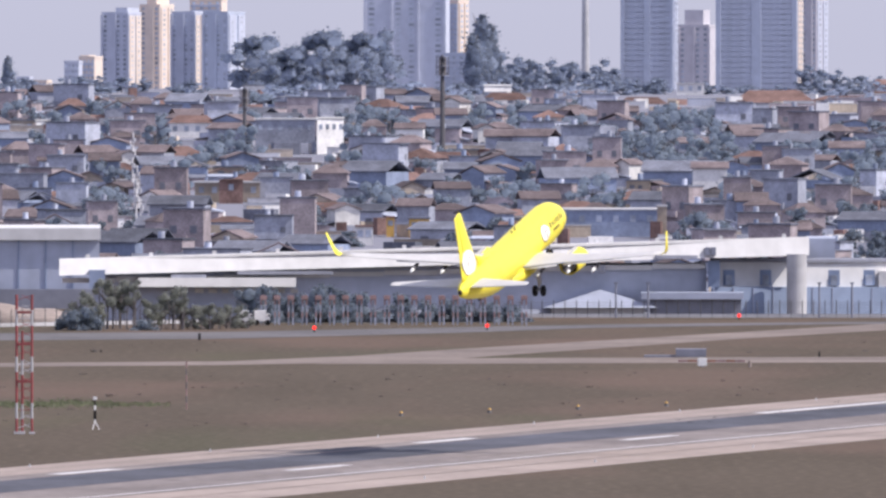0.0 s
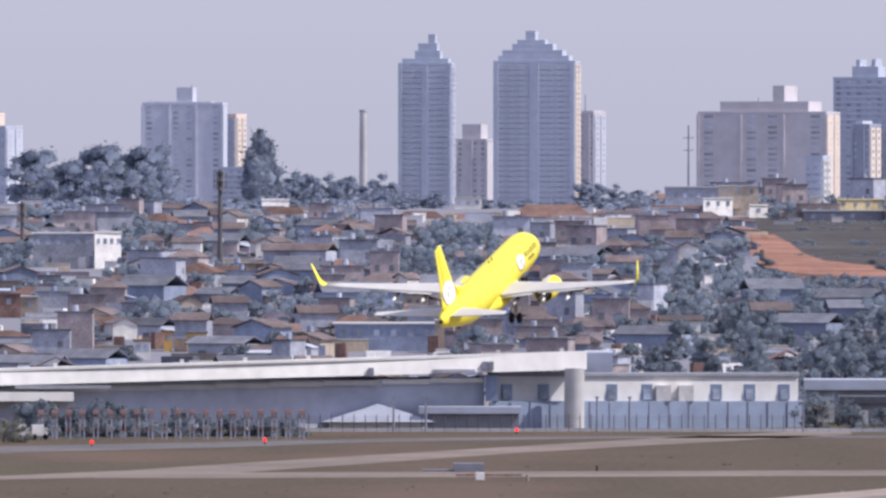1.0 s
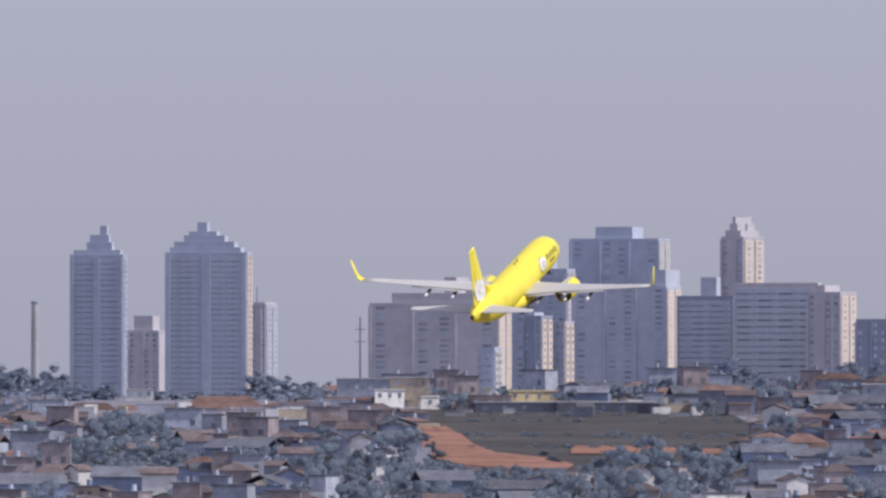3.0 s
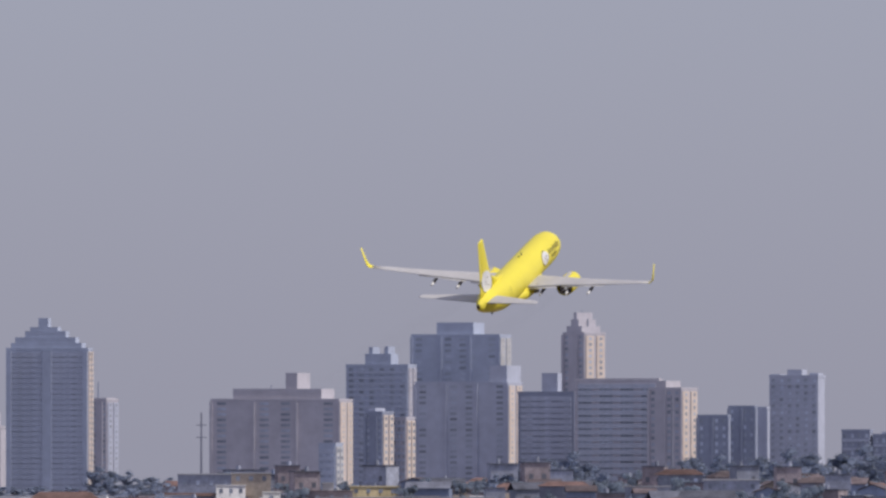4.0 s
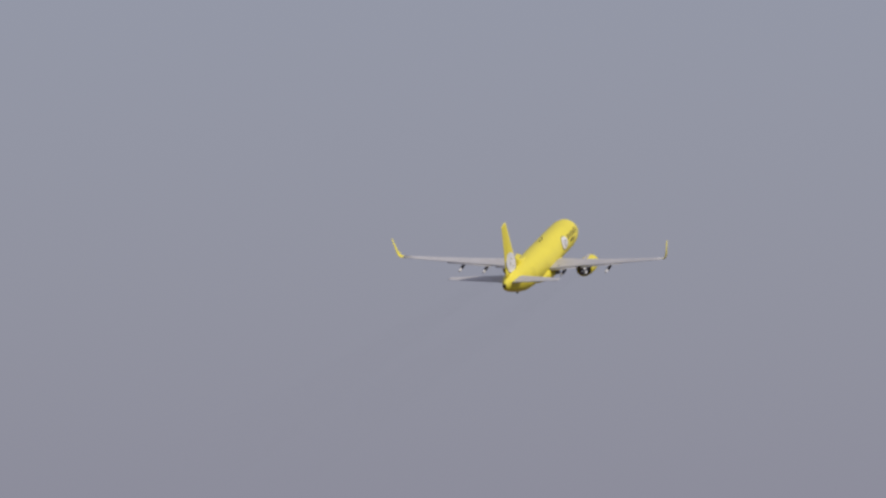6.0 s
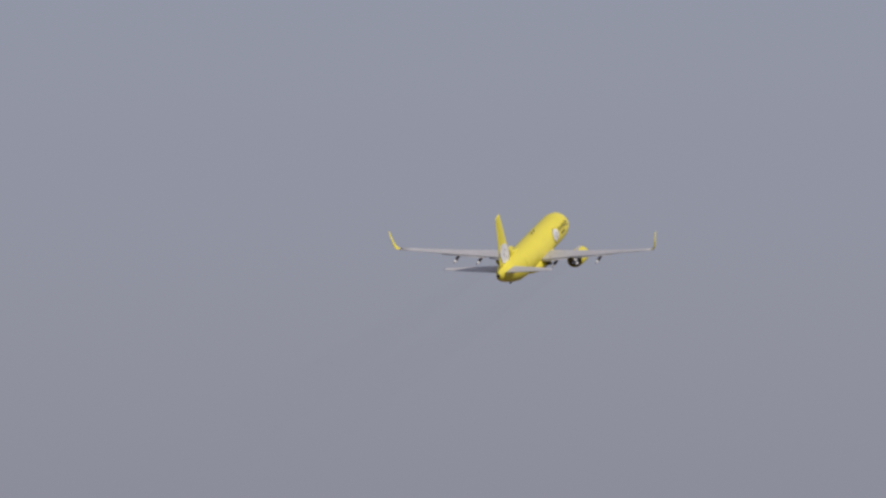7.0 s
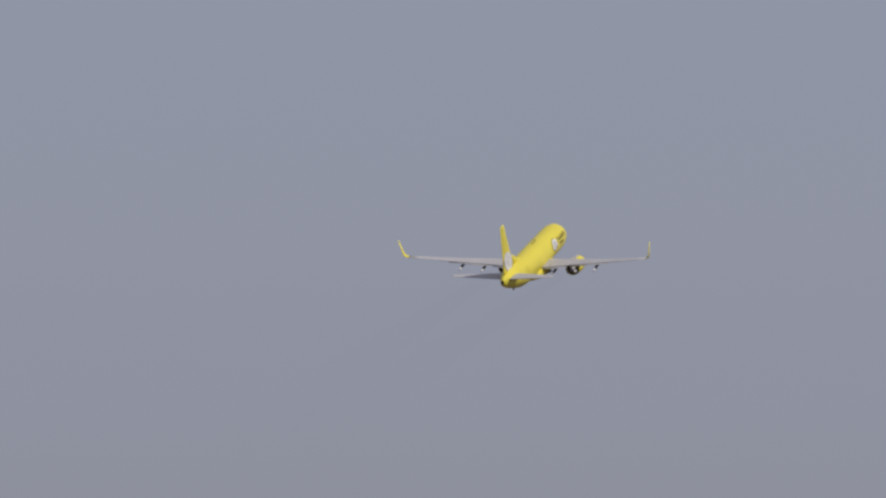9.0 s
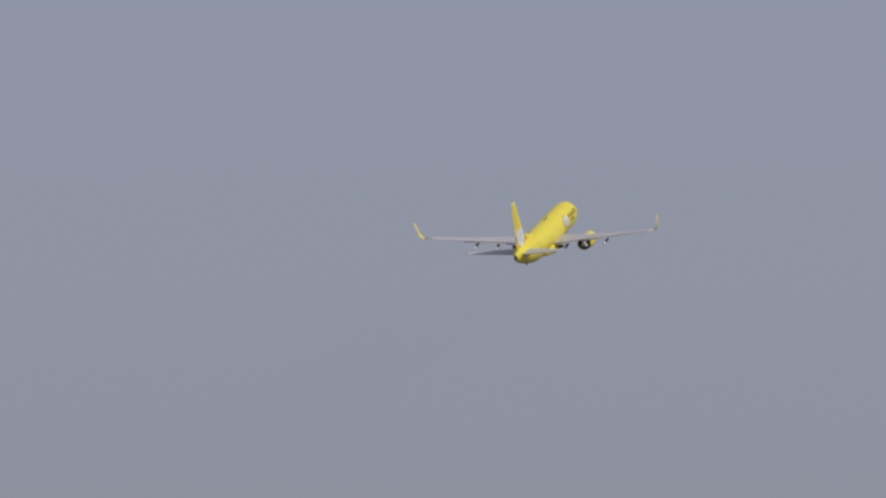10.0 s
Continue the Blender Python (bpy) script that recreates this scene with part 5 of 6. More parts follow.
def slab(name, u0, u1, v0, v1, d, depth, material, parent, label="", d1=None, bevel=0.05):
    """A box seen between those bearings; its left end at d, its right end at d1."""
    d1 = d1 or d
    bm = bmesh.new()
    rings = []
    for u, dd in ((u0, d), (u1, d1)):
        top, low = grid_at(u, v0, dd), grid_at(u, v1, dd)
        back = Vector((math.sin((u - CENTRE_U) / F), math.cos((u - CENTRE_U) / F), 0)) * depth
        z0 = max(low.z, land(low.x, low.y) - 0.3)
        rings.append([Vector((top.x, top.y, z0)), top, top + back, Vector((top.x, top.y, z0)) + back])
    loft(bm, rings)
    return part(name, bm, material, parent, label)


def build_warehouse():
    w = empty("warehouse", Matrix(), "long warehouse with deep white roof edge and grey walls", "warehouse")
    L, R = 2400, 2456
    mix = lambda u: L + (R - L) * (u - 105) / 1327
    mixv = lambda u, a, b: a + (b - a) * (u - 105) / 1327
    n = 24
    for k in range(n):
        a, b = 105 + 1327 * k / n, 105 + 1327 * (k + 1) / n
        bm = bmesh.new()
        rings = []
        for u in (a + 0.06, b - 0.06):
            d = mix(u)
            top, low = grid_at(u, mixv(u, 458, 419), d), grid_at(u, mixv(u, 488, 452), d - 1.0)
            back = Vector((0.02, 1, 0)) * 0.5
            rings.append([low, top, top + back, low + back])
        loft(bm, rings)
        part("fascia_panel", bm, "roof_white", w)
    bm = bmesh.new()
    rings = []
    for u in (105, 1432):
        d = mix(u)
        top = grid_at(u, mixv(u, 459, 420), d)
        rings.append([top + Vector((0, 0.3, -0.4)), top + Vector((0, 0.3, -0.02)), top + Vector((0, 2500 - d, -2.4)), top + Vector((0, 2500 - d, -2.8))])
    loft(bm, rings)
    part("roof", bm, "roof_white", w, "white sheet metal roof")
    slab("wall", 168, 955, 470, 640, mix(168) + 3.3, 30, "sheet", w, "blue grey sheet wall", mix(955) + 3.3)
    slab("wall", 955, 1250, 470, 640, mix(955) + 3.6, 30, "sheet", w, "blue grey sheet wall", mix(1250) + 3.6)
    slab("lower_canopy", 245, 524, 492, 508, mix(245) - 2, 6, "roof_white", w, "white lower canopy", mix(524) - 2)
    for k in range(12):
        a, b = 110 + 95 * k, 204 + 95 * k
        slab("lower_fascia", a, b, mixv(a, 492, 459) if k < 2 else mixv(a, 493, 460), mixv(a, 501, 469), mix(a) + 2.5, 0.6, "roof_white", w, "", mix(b) + 2.5)
    slab("corner_block", 158, 186, 478, 510, mix(158) - 1.5, 5, "sheet_blue", w)
    for u in range(345, 523, 24):
        slab("window", u, u + 15, 511, 519, mix(u) + 3.0, 0.35, "limewash", w)
    for u in range(152, 1420, 112):
        v = mixv(u, 458, 419)
        slab("roof_vent", u, u + 7, v - 6, v + 1, mix(u) + 3, 1.0, "limewash", w)
    for u, v in ((1248, 438), (1258, 438), (1046, 449), (1475, 433), (1062, 470)):
        if u < 1432:
            slab("wall_unit", u, u + 9, v, v + 14, mix(u) - 1.5, 1.5, "sheet_dark", w, "dark ventilation unit")
    # dark strips that stand for the shadow line below the fascia
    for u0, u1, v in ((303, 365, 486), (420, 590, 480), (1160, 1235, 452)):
        slab("gutter_shade", u0, u1, v, v + 6, mix(u0) - 1.2, 0.4, "sheet_dark", w, "dark strip for the shade below the roof edge", mix(u1) - 1.2)
    p = grid_at(1410, 0, 2452)
    bm = bmesh.new(); bar(bm, (p.x, p.y, -0.1), (p.x, p.y, grid_at(1410, 450, 2452).z), 1.55, n=24)
    part("pillar", bm, "concrete", w, "thick round pale concrete pillar")
    slab("end_wall", 1428, 1478, 422, 462, 2480, 30, "sheet", w)

    g = empty("grey_warehouse", Matrix(), "blue grey warehouse with white roof edge", "warehouse")
    slab("wall", -420, 176, 424, 640, 2522, 50, "sheet", g)
    slab("fascia", -424, 178, 404, 425, 2521, 51, "roof_white", g, "white roof edge")
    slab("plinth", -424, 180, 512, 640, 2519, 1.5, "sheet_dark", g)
    for u in range(-400, 176, 48):
        slab("wall_rib", u, u + 2, 425, 512, 2521.7, 0.3, "sheet_blue", g)

    o = empty("office_building", Matrix(), "white office block over a blue sheet wall", "building")
    off = lambda u: 2452 + (u - 1258) * 0.05
    slab("upper_wall", 1258, 1806, 462, 508, off(1258), 14, "roof_white", o, "white upper storey", off(1806))
    slab("roof_edge", 1256, 1808, 459, 464, off(1256) - 0.5, 15, "sheet_dark", o, "", off(1808) - 0.5)
    slab("lower_wall", 1258, 1816, 508, 640, off(1258) - 2, 16, "sheet_blue", o, "blue sheet lower wall", off(1816) - 2)
    slab("corner_panel", 1253, 1274, 462, 508, off(1253) - 1.5, 2, "sheet_blue", o)
    for u in (1290, 1355, 1476, 1538, 1661, 1720, 1781):
        slab("window", u - 10, u + 10, 478, 505, off(u) - 0.7, 1.2, "sheet_blue", o, "blue framed window")
        slab("window_pane", u - 6, u + 6, 487, 505, off(u) - 1.0, 1.0, "window", o)
    for u in (1568, 1608):
        slab("air_unit", u - 13, u + 13, 480, 508, off(u) - 2.2, 2.2, "limewash", o, "pale air handling unit")
    for k in range(16):
        u = 1262 + k * 35
        slab("wall_rib", u, u + 2, 509, 640, off(u) - 2.3, 0.4, "sheet", o)

    s = empty("shed", Matrix(), "low dark shed with sagging roof beside the fence", "shed")
    slab("wall", 1150, 1312, 528, 640, 2439, 5, "sheet_dark", s)
    slab("roof", 1135, 1316, 518, 530, 2438, 7, "sheet", s)
    s = empty("shed", Matrix(), "low grey shed with pitched grey roof", "shed")
    slab("wall", 975, 1140, 545, 640, 2439, 3, "limewash", s)
    bm = bmesh.new()
    a, b, c = grid_at(962, 545, 2438), grid_at(1165, 545, 2438), grid_at(1062, 513, 2440)
    loft(bm, [[a, b, c], [a + Vector((0, 5, 0)), b + Vector((0, 5, 0)), c + Vector((0, 5, 0))]])
    part("roof", bm, "sheet", s)
    for u0, u1, vt, vm, d in ((1820, 2330, 470, 488, 2535), (1880, 2420, 500, 512, 2500), (2080, 2700, 455, 470, 2570)):
        s = empty("long_shed", Matrix(), "long dark shed with pale roof edge", "shed")
        slab("wall", u0, u1, vm, 640, d, 15, "sheet_dark", s)
        slab("roof", u0 - 4, u1 + 4, vt, vm, d - 1, 17, "sheet" if d != 2500 else "slab_roof", s)
        for k in range(int((u1 - u0) / 60)):
            slab("bay_door", u0 + 20 + k * 60, u0 + 50 + k * 60, vm + 12, 640, d - 0.3, 0.6, "plaster" if k % 3 else "limewash", s)
    for u0, u1, d in ((424, 447, 2366), (450, 478, 2368)):
        t = empty("box_truck", Matrix(), "white box truck parked behind the fence", "truck", "parked trucks")
        slab("cargo_box", u0, u1 - 7, 550, 569, d, 2.4, "limewash", t, "white cargo box")
        slab("cab", u1 - 6.5, u1, 556, 569, d, 2.2, "limewash", t)
        slab("windscreen", u1 - 3, u1 - 1, 557, 561, d - 0.05, 0.04, "glass", t)
        for u in (u0 + 4, u1 - 4):
            p = grid_at(u, 0, d + 0.3)
            bm = bmesh.new(); bar(bm, (p.x, p.y - 0.45, 0.42), (p.x, p.y - 0.1, 0.42), 0.42, n=14); part("wheel", bm, "tyre", t, "black tyre")
    m = empty("earth_mound", Matrix(), "pale bare earth bank behind the fence", "mound")
    bm = bmesh.new()
    rows = []
    for k in range(15):
        u = -220 + k * 26
        p = grid_at(u, 580, 2380)
        h = 2.6 * math.sin(math.pi * min(1, (k + 0.3) / 14.4)) ** 0.5 * (1 + 0.15 * math.sin(k * 1.7))
        rows.append([Vector((p.x, p.y - 6, -0.1)), Vector((p.x, p.y, h)), Vector((p.x, p.y + 14, h * 1.05)), Vector((p.x, p.y + 22, -0.1))])
    loft(bm, rows, smooth=True)
    part("bank", bm, "shoulder", m)


def build_fence():
    f = empty("perimeter_fence", Matrix(), "long wire perimeter fence on grey posts", "fence")
    first = None
    pts = []
    for k in range(150):
        u = -260 + k * 20.0
        d = 2436 - max(0, (900 - u)) * 0.09
        p = grid_at(u, 0, d)
        pts.append(p)
        m = Matrix.Translation((p.x, p.y, 0))
        if first is None:
            bm = bmesh.new()
            bar(bm, (0, 0, 0), (0, 0, 2.3), 0.07, n=6); bar(bm, (0, 0, 2.3), (0, -0.35, 2.7), 0.05, n=6)
            first = part("post", bm, "mast_steel", f)
            first.matrix_basis = m
        else:
            shared("post", first.data, f, m)
    for z in (0.15, 0.6, 1.05, 1.5, 1.95, 2.3):
        bm = bmesh.new()
        for a, b in zip(pts, pts[1:]):
            bar(bm, (a.x, a.y, z), (b.x, b.y, z), 0.018, n=4)
        part("rail_wire", bm, "mast_steel", f)
    bm = bmesh.new()
    for a, b in zip(pts, pts[1:]):
        loft(bm, [[Vector((q.x, q.y - 0.06, 0)), Vector((q.x, q.y - 0.06, 0.55)), Vector((q.x, q.y + 0.06, 0.55)), Vector((q.x, q.y + 0.06, 0))] for q in (a, b)])
    part("base_wall", bm, "concrete", f)
    for u in (1090, 1147, 1450, 1508, 1815, 2060):
        p = grid_at(u, 0, 2433)
        t = empty("light_pole", Matrix.Translation((p.x, p.y, 0)), "dark lighting pole beside the fence", "pole", "poles along the fence")
        bm = bmesh.new(); bar(bm, (0, 0, 0), (0, 0, 5.3), 0.17, 0.13, 8); part("shaft", bm, "sheet_dark", t)
        bm = bmesh.new(); box(bm, -0.3, 0.3, -0.15, 0.15, 5.2, 5.45, 0.04); part("lamp_head", bm, "sheet_dark", t)


def banded_pole(parent, x, y, z0, z1, r, bands, colours=("red", "white"), lean=(0, 0)):
    for k in range(bands):
        a, b = z0 + (z1 - z0) * k / bands, z0 + (z1 - z0) * (k + 1) / bands
        bm = bmesh.new()
        s, e = k / bands, (k + 1) / bands
        bar(bm, (x + lean[0] * s, y + lean[1] * s, a), (x + lean[0] * e, y + lean[1] * e, b), r, n=8)
        part("pole_band", bm, colours[k % len(colours)], parent)


def build_airfield_things():
    # lattice mast of the glide path aerial
    p = grid_at(43, 0, 1697)
    mast = empty("lattice_mast", Matrix.Translation((p.x, p.y, 0)), "red and white banded lattice mast on the grass", "mast")
    for x, y in ((-0.82, 0), (0.82, 0), (-0.25, 1.2)):
        banded_pole(mast, x, y, 0, 14.9 if y == 0 else 11.0, 0.135, 9 if y == 0 else 7, ("red", "concrete", "red"))
    for k in range(15):
        z = 0.6 + k * 0.98
        bm = bmesh.new(); bar(bm, (-0.82, 0, z), (0.82, 0, z + (0.0 if k % 5 == 2 else 0.5)), 0.045, n=6); part("brace", bm, "red" if (k // 2) % 3 else "concrete", mast)
        bm = bmesh.new(); bar(bm, (0.82, 0, z), (-0.25, 1.2, z + 0.5), 0.035, n=6); part("brace", bm, "red" if (k // 2) % 3 else "concrete", mast)
    for z in (13.0, 5.6, 9.6):
        bm = bmesh.new(); box(bm, -0.8, 0.8, -0.2, 0.1, z - 0.12, z + 0.14, 0.04); part("aerial", bm, "red", mast, "red aerial box")
    for x in (-0.82, 0.82, -0.25):
        bm = bmesh.new(); box(bm, x - 0.3, x + 0.3, -0.3, 0.3 if x != -0.25 else 1.5, -0.1, 0.25, 0.04); part("footing", bm, "concrete", mast)
    # monitor aerial
    p = grid_at(168, 0, 1716)
    t = empty("monitor_post", Matrix.Translation((p.x, p.y, 0)), "short black and white banded post with white head", "post")
    banded_pole(t, 0, 0, 0.9, 3.2, 0.11, 4, ("white", "dark"))
    bm = bmesh.new(); box(bm, -0.24, 0.24, -0.2, 0.2, 3.2, 3.55, 0.08); part("head", bm, "white", t)
    for a in (0, 120, 240):
        bm = bmesh.new(); bar(bm, (0, 0, 0.95), (0.5 * math.cos(radians(a)), 0.5 * math.sin(radians(a)), 0), 0.05, n=6); part("leg", bm, "white", t)
    bm = bmesh.new(); box(bm, -0.16, 0.16, -0.16, 0.16, 1.1, 2.1, 0.04); part("cabinet", bm, "dark", t)
    p = grid_at(330, 0, 1812)
    t = empty("marker_pole", Matrix.Translation((p.x, p.y, 0)), "thin red and white marker pole on the grass", "pole")
    banded_pole(t, 0, 0, 0, 5.5, 0.09, 7, ("dull_red", "bark"))
    p = grid_at(353, 0, 2245)
    t = empty("marker_post", Matrix.Translation((p.x, p.y, 0)), "short dark post beside the road", "post")
    bm = bmesh.new(); bar(bm, (0, 0, 0), (0, 0, 1.0), 0.2, 0.17, 8); part("stub", bm, "dark", t)
    # runway edge lights
    for k in range(0, 4):
        u, v = 710 + k * 156.5, 737 - k * 5.9
        d = land_distance(v)
        p = grid_at(u, 0, d)
        t = empty("edge_light", Matrix.Translation((p.x, p.y, 0)), "small ochre light fitting in the grass", "airfield light", "runway edge lights")
        bm = bmesh.new(); bar(bm, (0, 0, 0), (0, 0, 0.35), 0.28, 0.2, 10); part("base", bm, "mast_steel", t)
        bm = bmesh.new(); bar(bm, (0, 0, 0.35), (0, 0, 0.55), 0.2, 0.1, 10); part("lens", bm, "ochre", t)
    for k in range(-6, 18):
        q = RUN_O + RUN_F * (k * 31.0) + RUN_R * (1.6 if k % 2 else 50.8)
        t = empty("marker_light", Matrix.Translation((q.x, q.y, 0.03)), "tiny elevated light on the runway shoulder", "airfield light", "runway edge lights")
        bm = bmesh.new(); bar(bm, (0, 0, 0), (0, 0, 0.3), 0.1, 0.07, 8); part("stem", bm, "concrete", t)
    # sign cube, low grey shelter and orange barrier
    d = land_distance(649)
    p = grid_at(1243, 0, d)
    t = empty("sign_cube", Matrix.Translation((p.x, p.y, 0)), "white square sign on the grass", "sign")
    bm = bmesh.new(); box(bm, -0.58, 0.58, -0.35, 0.35, 0.08, 1.12, 0.04); part("panel", bm, "white", t)
    bm = bmesh.new(); box(bm, -0.3, 0.3, -0.2, 0.2, 0, 0.11); part("foot", bm, "concrete", t)
    p = grid_at(1327, 0, land_distance(650))
    t = empty("marker_stub", Matrix.Translation((p.x, p.y, 0)), "tan marker stub on the grass", "marker")
    bm = bmesh.new(); bar(bm, (0, 0, 0), (0, 0, 0.85), 0.25, 0.18, 8); part("stub", bm, "shoulder", t)
    p = grid_at(1450, 0, land_distance(632))
    t = empty("marker_stub", Matrix.Translation((p.x, p.y, 0)), "small dark stub on the grass", "marker")
    bm = bmesh.new(); bar(bm, (0, 0, 0), (0, 0, 0.8), 0.15, 0.1, 8); part("stub", bm, "dark", t)
    t = empty("low_shelter", Matrix(), "low grey flat shelter on the grass", "shelter")
    slab("roof", 1196, 1250, 618, 632, 2120, 4, "sheet_dark", t)
    slab("side", 1140, 1196, 629, 633, 2121, 3, "sheet_dark", t)
    t = empty("barrier", Matrix(), "orange and white low barrier", "barrier")
    for k in range(7):
        u = 1200 + k * 17
        slab("barrier_panel", u, u + 16, 637, 641, 2072, 0.5, "dull_red" if k % 2 == 0 else "earth", t)
    # localizer aerials
    first = None
    for k in range(20):
        u = 466 + k * 24.3
        p = grid_at(u, 0, 2372)
        m = Matrix.Translation((p.x, p.y, 0))
        if first is None:
            first = empty("aerial_post", m, "red topped white aerial post in a row", "aerial", "row of aerial posts")
            for x in (-0.32, 0.32):
                for z0, z1, c in ((0, 1.1, "plaster"), (1.1, 1.9, "dull_red"), (1.9, 3.0, "plaster"), (3.0, 3.7, "dull_red")):
                    bm = bmesh.new(); box(bm, x - 0.13, x + 0.13, -0.12, 0.12, z0, z1); part("pole_band", bm, c, first)
            bm = bmesh.new(); box(bm, -0.5, 0.5, -0.4, 0.4, 3.7, 4.4, 0.1); part("head", bm, "dull_red", first, "dull red aerial head")
        else:
            copy_thing(first, m)
    # red beacons
    for u, v in ((556, 588), (862, 584), (1308, 566)):
        p = grid_at(u, 0, land_distance(v))
        t = empty("red_beacon", Matrix.Translation((p.x, p.y, 0)), "glowing red light at the runway end", "airfield light", "red lights")
        bm = bmesh.new(); bar(bm, (0, 0, 0), (0, 0, 0.35), 0.12, n=8); part("stem", bm, "dark", t)
        bm = bmesh.new(); bmesh.ops.create_icosphere(bm, subdivisions=2, radius=0.28, matrix=Matrix.Translation((0, 0, 0.62))); part("lens", bm, "beacon", t, "glowing red lens")
    # tufts of grass, uncountable
    rnd = random.Random(3)
    bm = bmesh.new()
    for _ in range(150):
        u, v = rnd.uniform(-200, 2400), rnd.uniform(605, 755)
        if 628 < v < 655:
            continue
        p = grid_at(u, 0, land_distance(v))
        s = rnd.uniform(0.08, 0.2) * (2.2 if rnd.random() < 0.05 else 1)
        for _ in range(7):
            a = rnd.uniform(0, 6.3)
            q = Vector((p.x + rnd.uniform(-s, s) * 2, p.y + rnd.uniform(-s, s) * 2, 0))
            v3 = [bm.verts.new(q + Vector((math.cos(a) * s * 0.5, math.sin(a) * s * 0.5, -0.02))), bm.verts.new(q - Vector((math.cos(a) * s * 0.5, math.sin(a) * s * 0.5, 0.02))), bm.verts.new(q + Vector((rnd.uniform(-s, s), rnd.uniform(-s, s), s)))]
            bm.faces.new(v3)
    tagged(mesh_object("grass_tufts", bm, "field"), "scattered dry grass tufts", "grass", kind="stuff")


def build_edge_trees():
    for u, d, k, dz in ((130, 2326, 4, -2.6), (150, 2330, 6, -2.0), (168, 2334, 6, -0.8), (190, 2337, 7, -0.2), (212, 2340, 7, 0.2), (236, 2336, 6, -0.2), (262, 2330, 6, -1.4), (285, 2338, 6, -1.6), (306, 2333, 7, -1.4), (324, 2331, 6, -0.4), (348, 2336, 6, -2.4), (372, 2332, 6, -2.2), (400, 2338, 7, -2.0), (428, 2342, 6, -2.6),
                        (150, 2326, 4, -3.4), (250, 2326, 4, -3.4), (470, 2392, 1, -2.6), (505, 2394, 4, -1.6), (560, 2396, 0, -3.1), (600, 2398, 1, -2.6), (640, 2396, 0, -3.8), (690, 2398, 4, -2.6), (720, 2398, 4, -2.8), (450, 2390, 0, -3.1), (485, 2396, 0, -3.6), (530, 2392, 1, -2.8), (580, 2392, 2, -5.6), (620, 2392, 1, -3.1), (665, 2392, 0, -4.1), (705, 2394, 1, -3.6), (750, 2396, 1, -4.1), (790, 2396, 4, -2.6), (830, 2396, 1, -4.0), (870, 2396, 4, -2.6), (905, 2398, 4, -3.0),
                        (1830, 2470, 4, -1), (1850, 2465, 5, 0), (1905, 2462, 4, -2), (1960, 2468, 1, -2), (2010, 2466, 5, 0), (2060, 2462, 5, 1), (2110, 2468, 5, 2), (2160, 2470, 5, 1), (2200, 2466, 1, -1), (2250, 2470, 5, 1), (2310, 2466, 0, -1),
                        (1700, 2640, 0, 0), (1740, 2650, 2, -1), (1790, 2640, 1, 0), (1840, 2660, 2, 0), (1890, 2650, 0, 0), (1950, 2640, 2, 1), (1995, 2650, 3, 0), (2040, 2660, 0, 0), (2090, 2640, 1, 0), (2150, 2660, 2, 0)):
        p = grid_at(u, 0, d)
        copy_thing(TREES[k], Matrix.Translation((p.x, p.y, land(p.x, p.y) + dz)) @ pose(0, 0, 0, 0, 0, u * 7.3 % 360) @ Matrix.Diagonal((0.9 + 0.3 * (u * 0.37 % 1), 0.9, 0.75 + 0.45 * (u * 0.173 % 1), 1)))


def build_green_strip():
    """A moist green streak in the dry grass."""
    rnd = random.Random(31)
    bm = bmesh.new()
    for _ in range(2600):
        u = rnd.uniform(-60, 300)
        v = 716 - max(0, 60 - abs(u - 130)) * 0.05 + rnd.gauss(0, 3.2) * (1 if u < 200 else 0.6)
        if rnd.random() < max(0.0, (u - 60) / 300):
            continue
        p = grid_at(u, 0, EYE * F / (v - LEVEL))
        for _ in range(3):
            a, s = rnd.uniform(0, 6.3), rnd.uniform(0.05, 0.13)
            q = Vector((p.x + rnd.uniform(-0.3, 0.3), p.y + rnd.uniform(-1.5, 1.5), 0))
            e = Vector((math.cos(a) * s, math.sin(a) * s, 0))
            bm.faces.new([bm.verts.new(c) for c in (q + e - Vector((0, 0, 0.02)), q - e - Vector((0, 0, 0.02)), q + Vector((rnd.uniform(-s, s), rnd.uniform(-s, s), s * 1.3)))])
    tagged(mesh_object("green_grass", bm, "green_grass"), "low green grass streak in the dry airfield", "grass", kind="stuff")


def build_slope_scrub():
    """Bushes that break up the bare earth cutting."""
    rnd = random.Random(12)
    for k in range(16):
        v = rnd.uniform(236, 296)
        a = 1706 + (v - 226) * 1.1
        u = rnd.choice((a + rnd.uniform(-10, 4), 1806 + (v - 226) * 2.8 + rnd.uniform(-6, 30)))
        p = grid_at(u, 0, land_distance(v))
        s = rnd.uniform(0.22, 0.5)
        copy_thing(TREES[4], Matrix.Translation((p.x, p.y, rise(p.y) - 0.3)) @ pose(0, 0, 0, 0, 0, k * 47.0) @ Matrix.Diagonal((s * 1.5, s, s * 0.8, 1)))


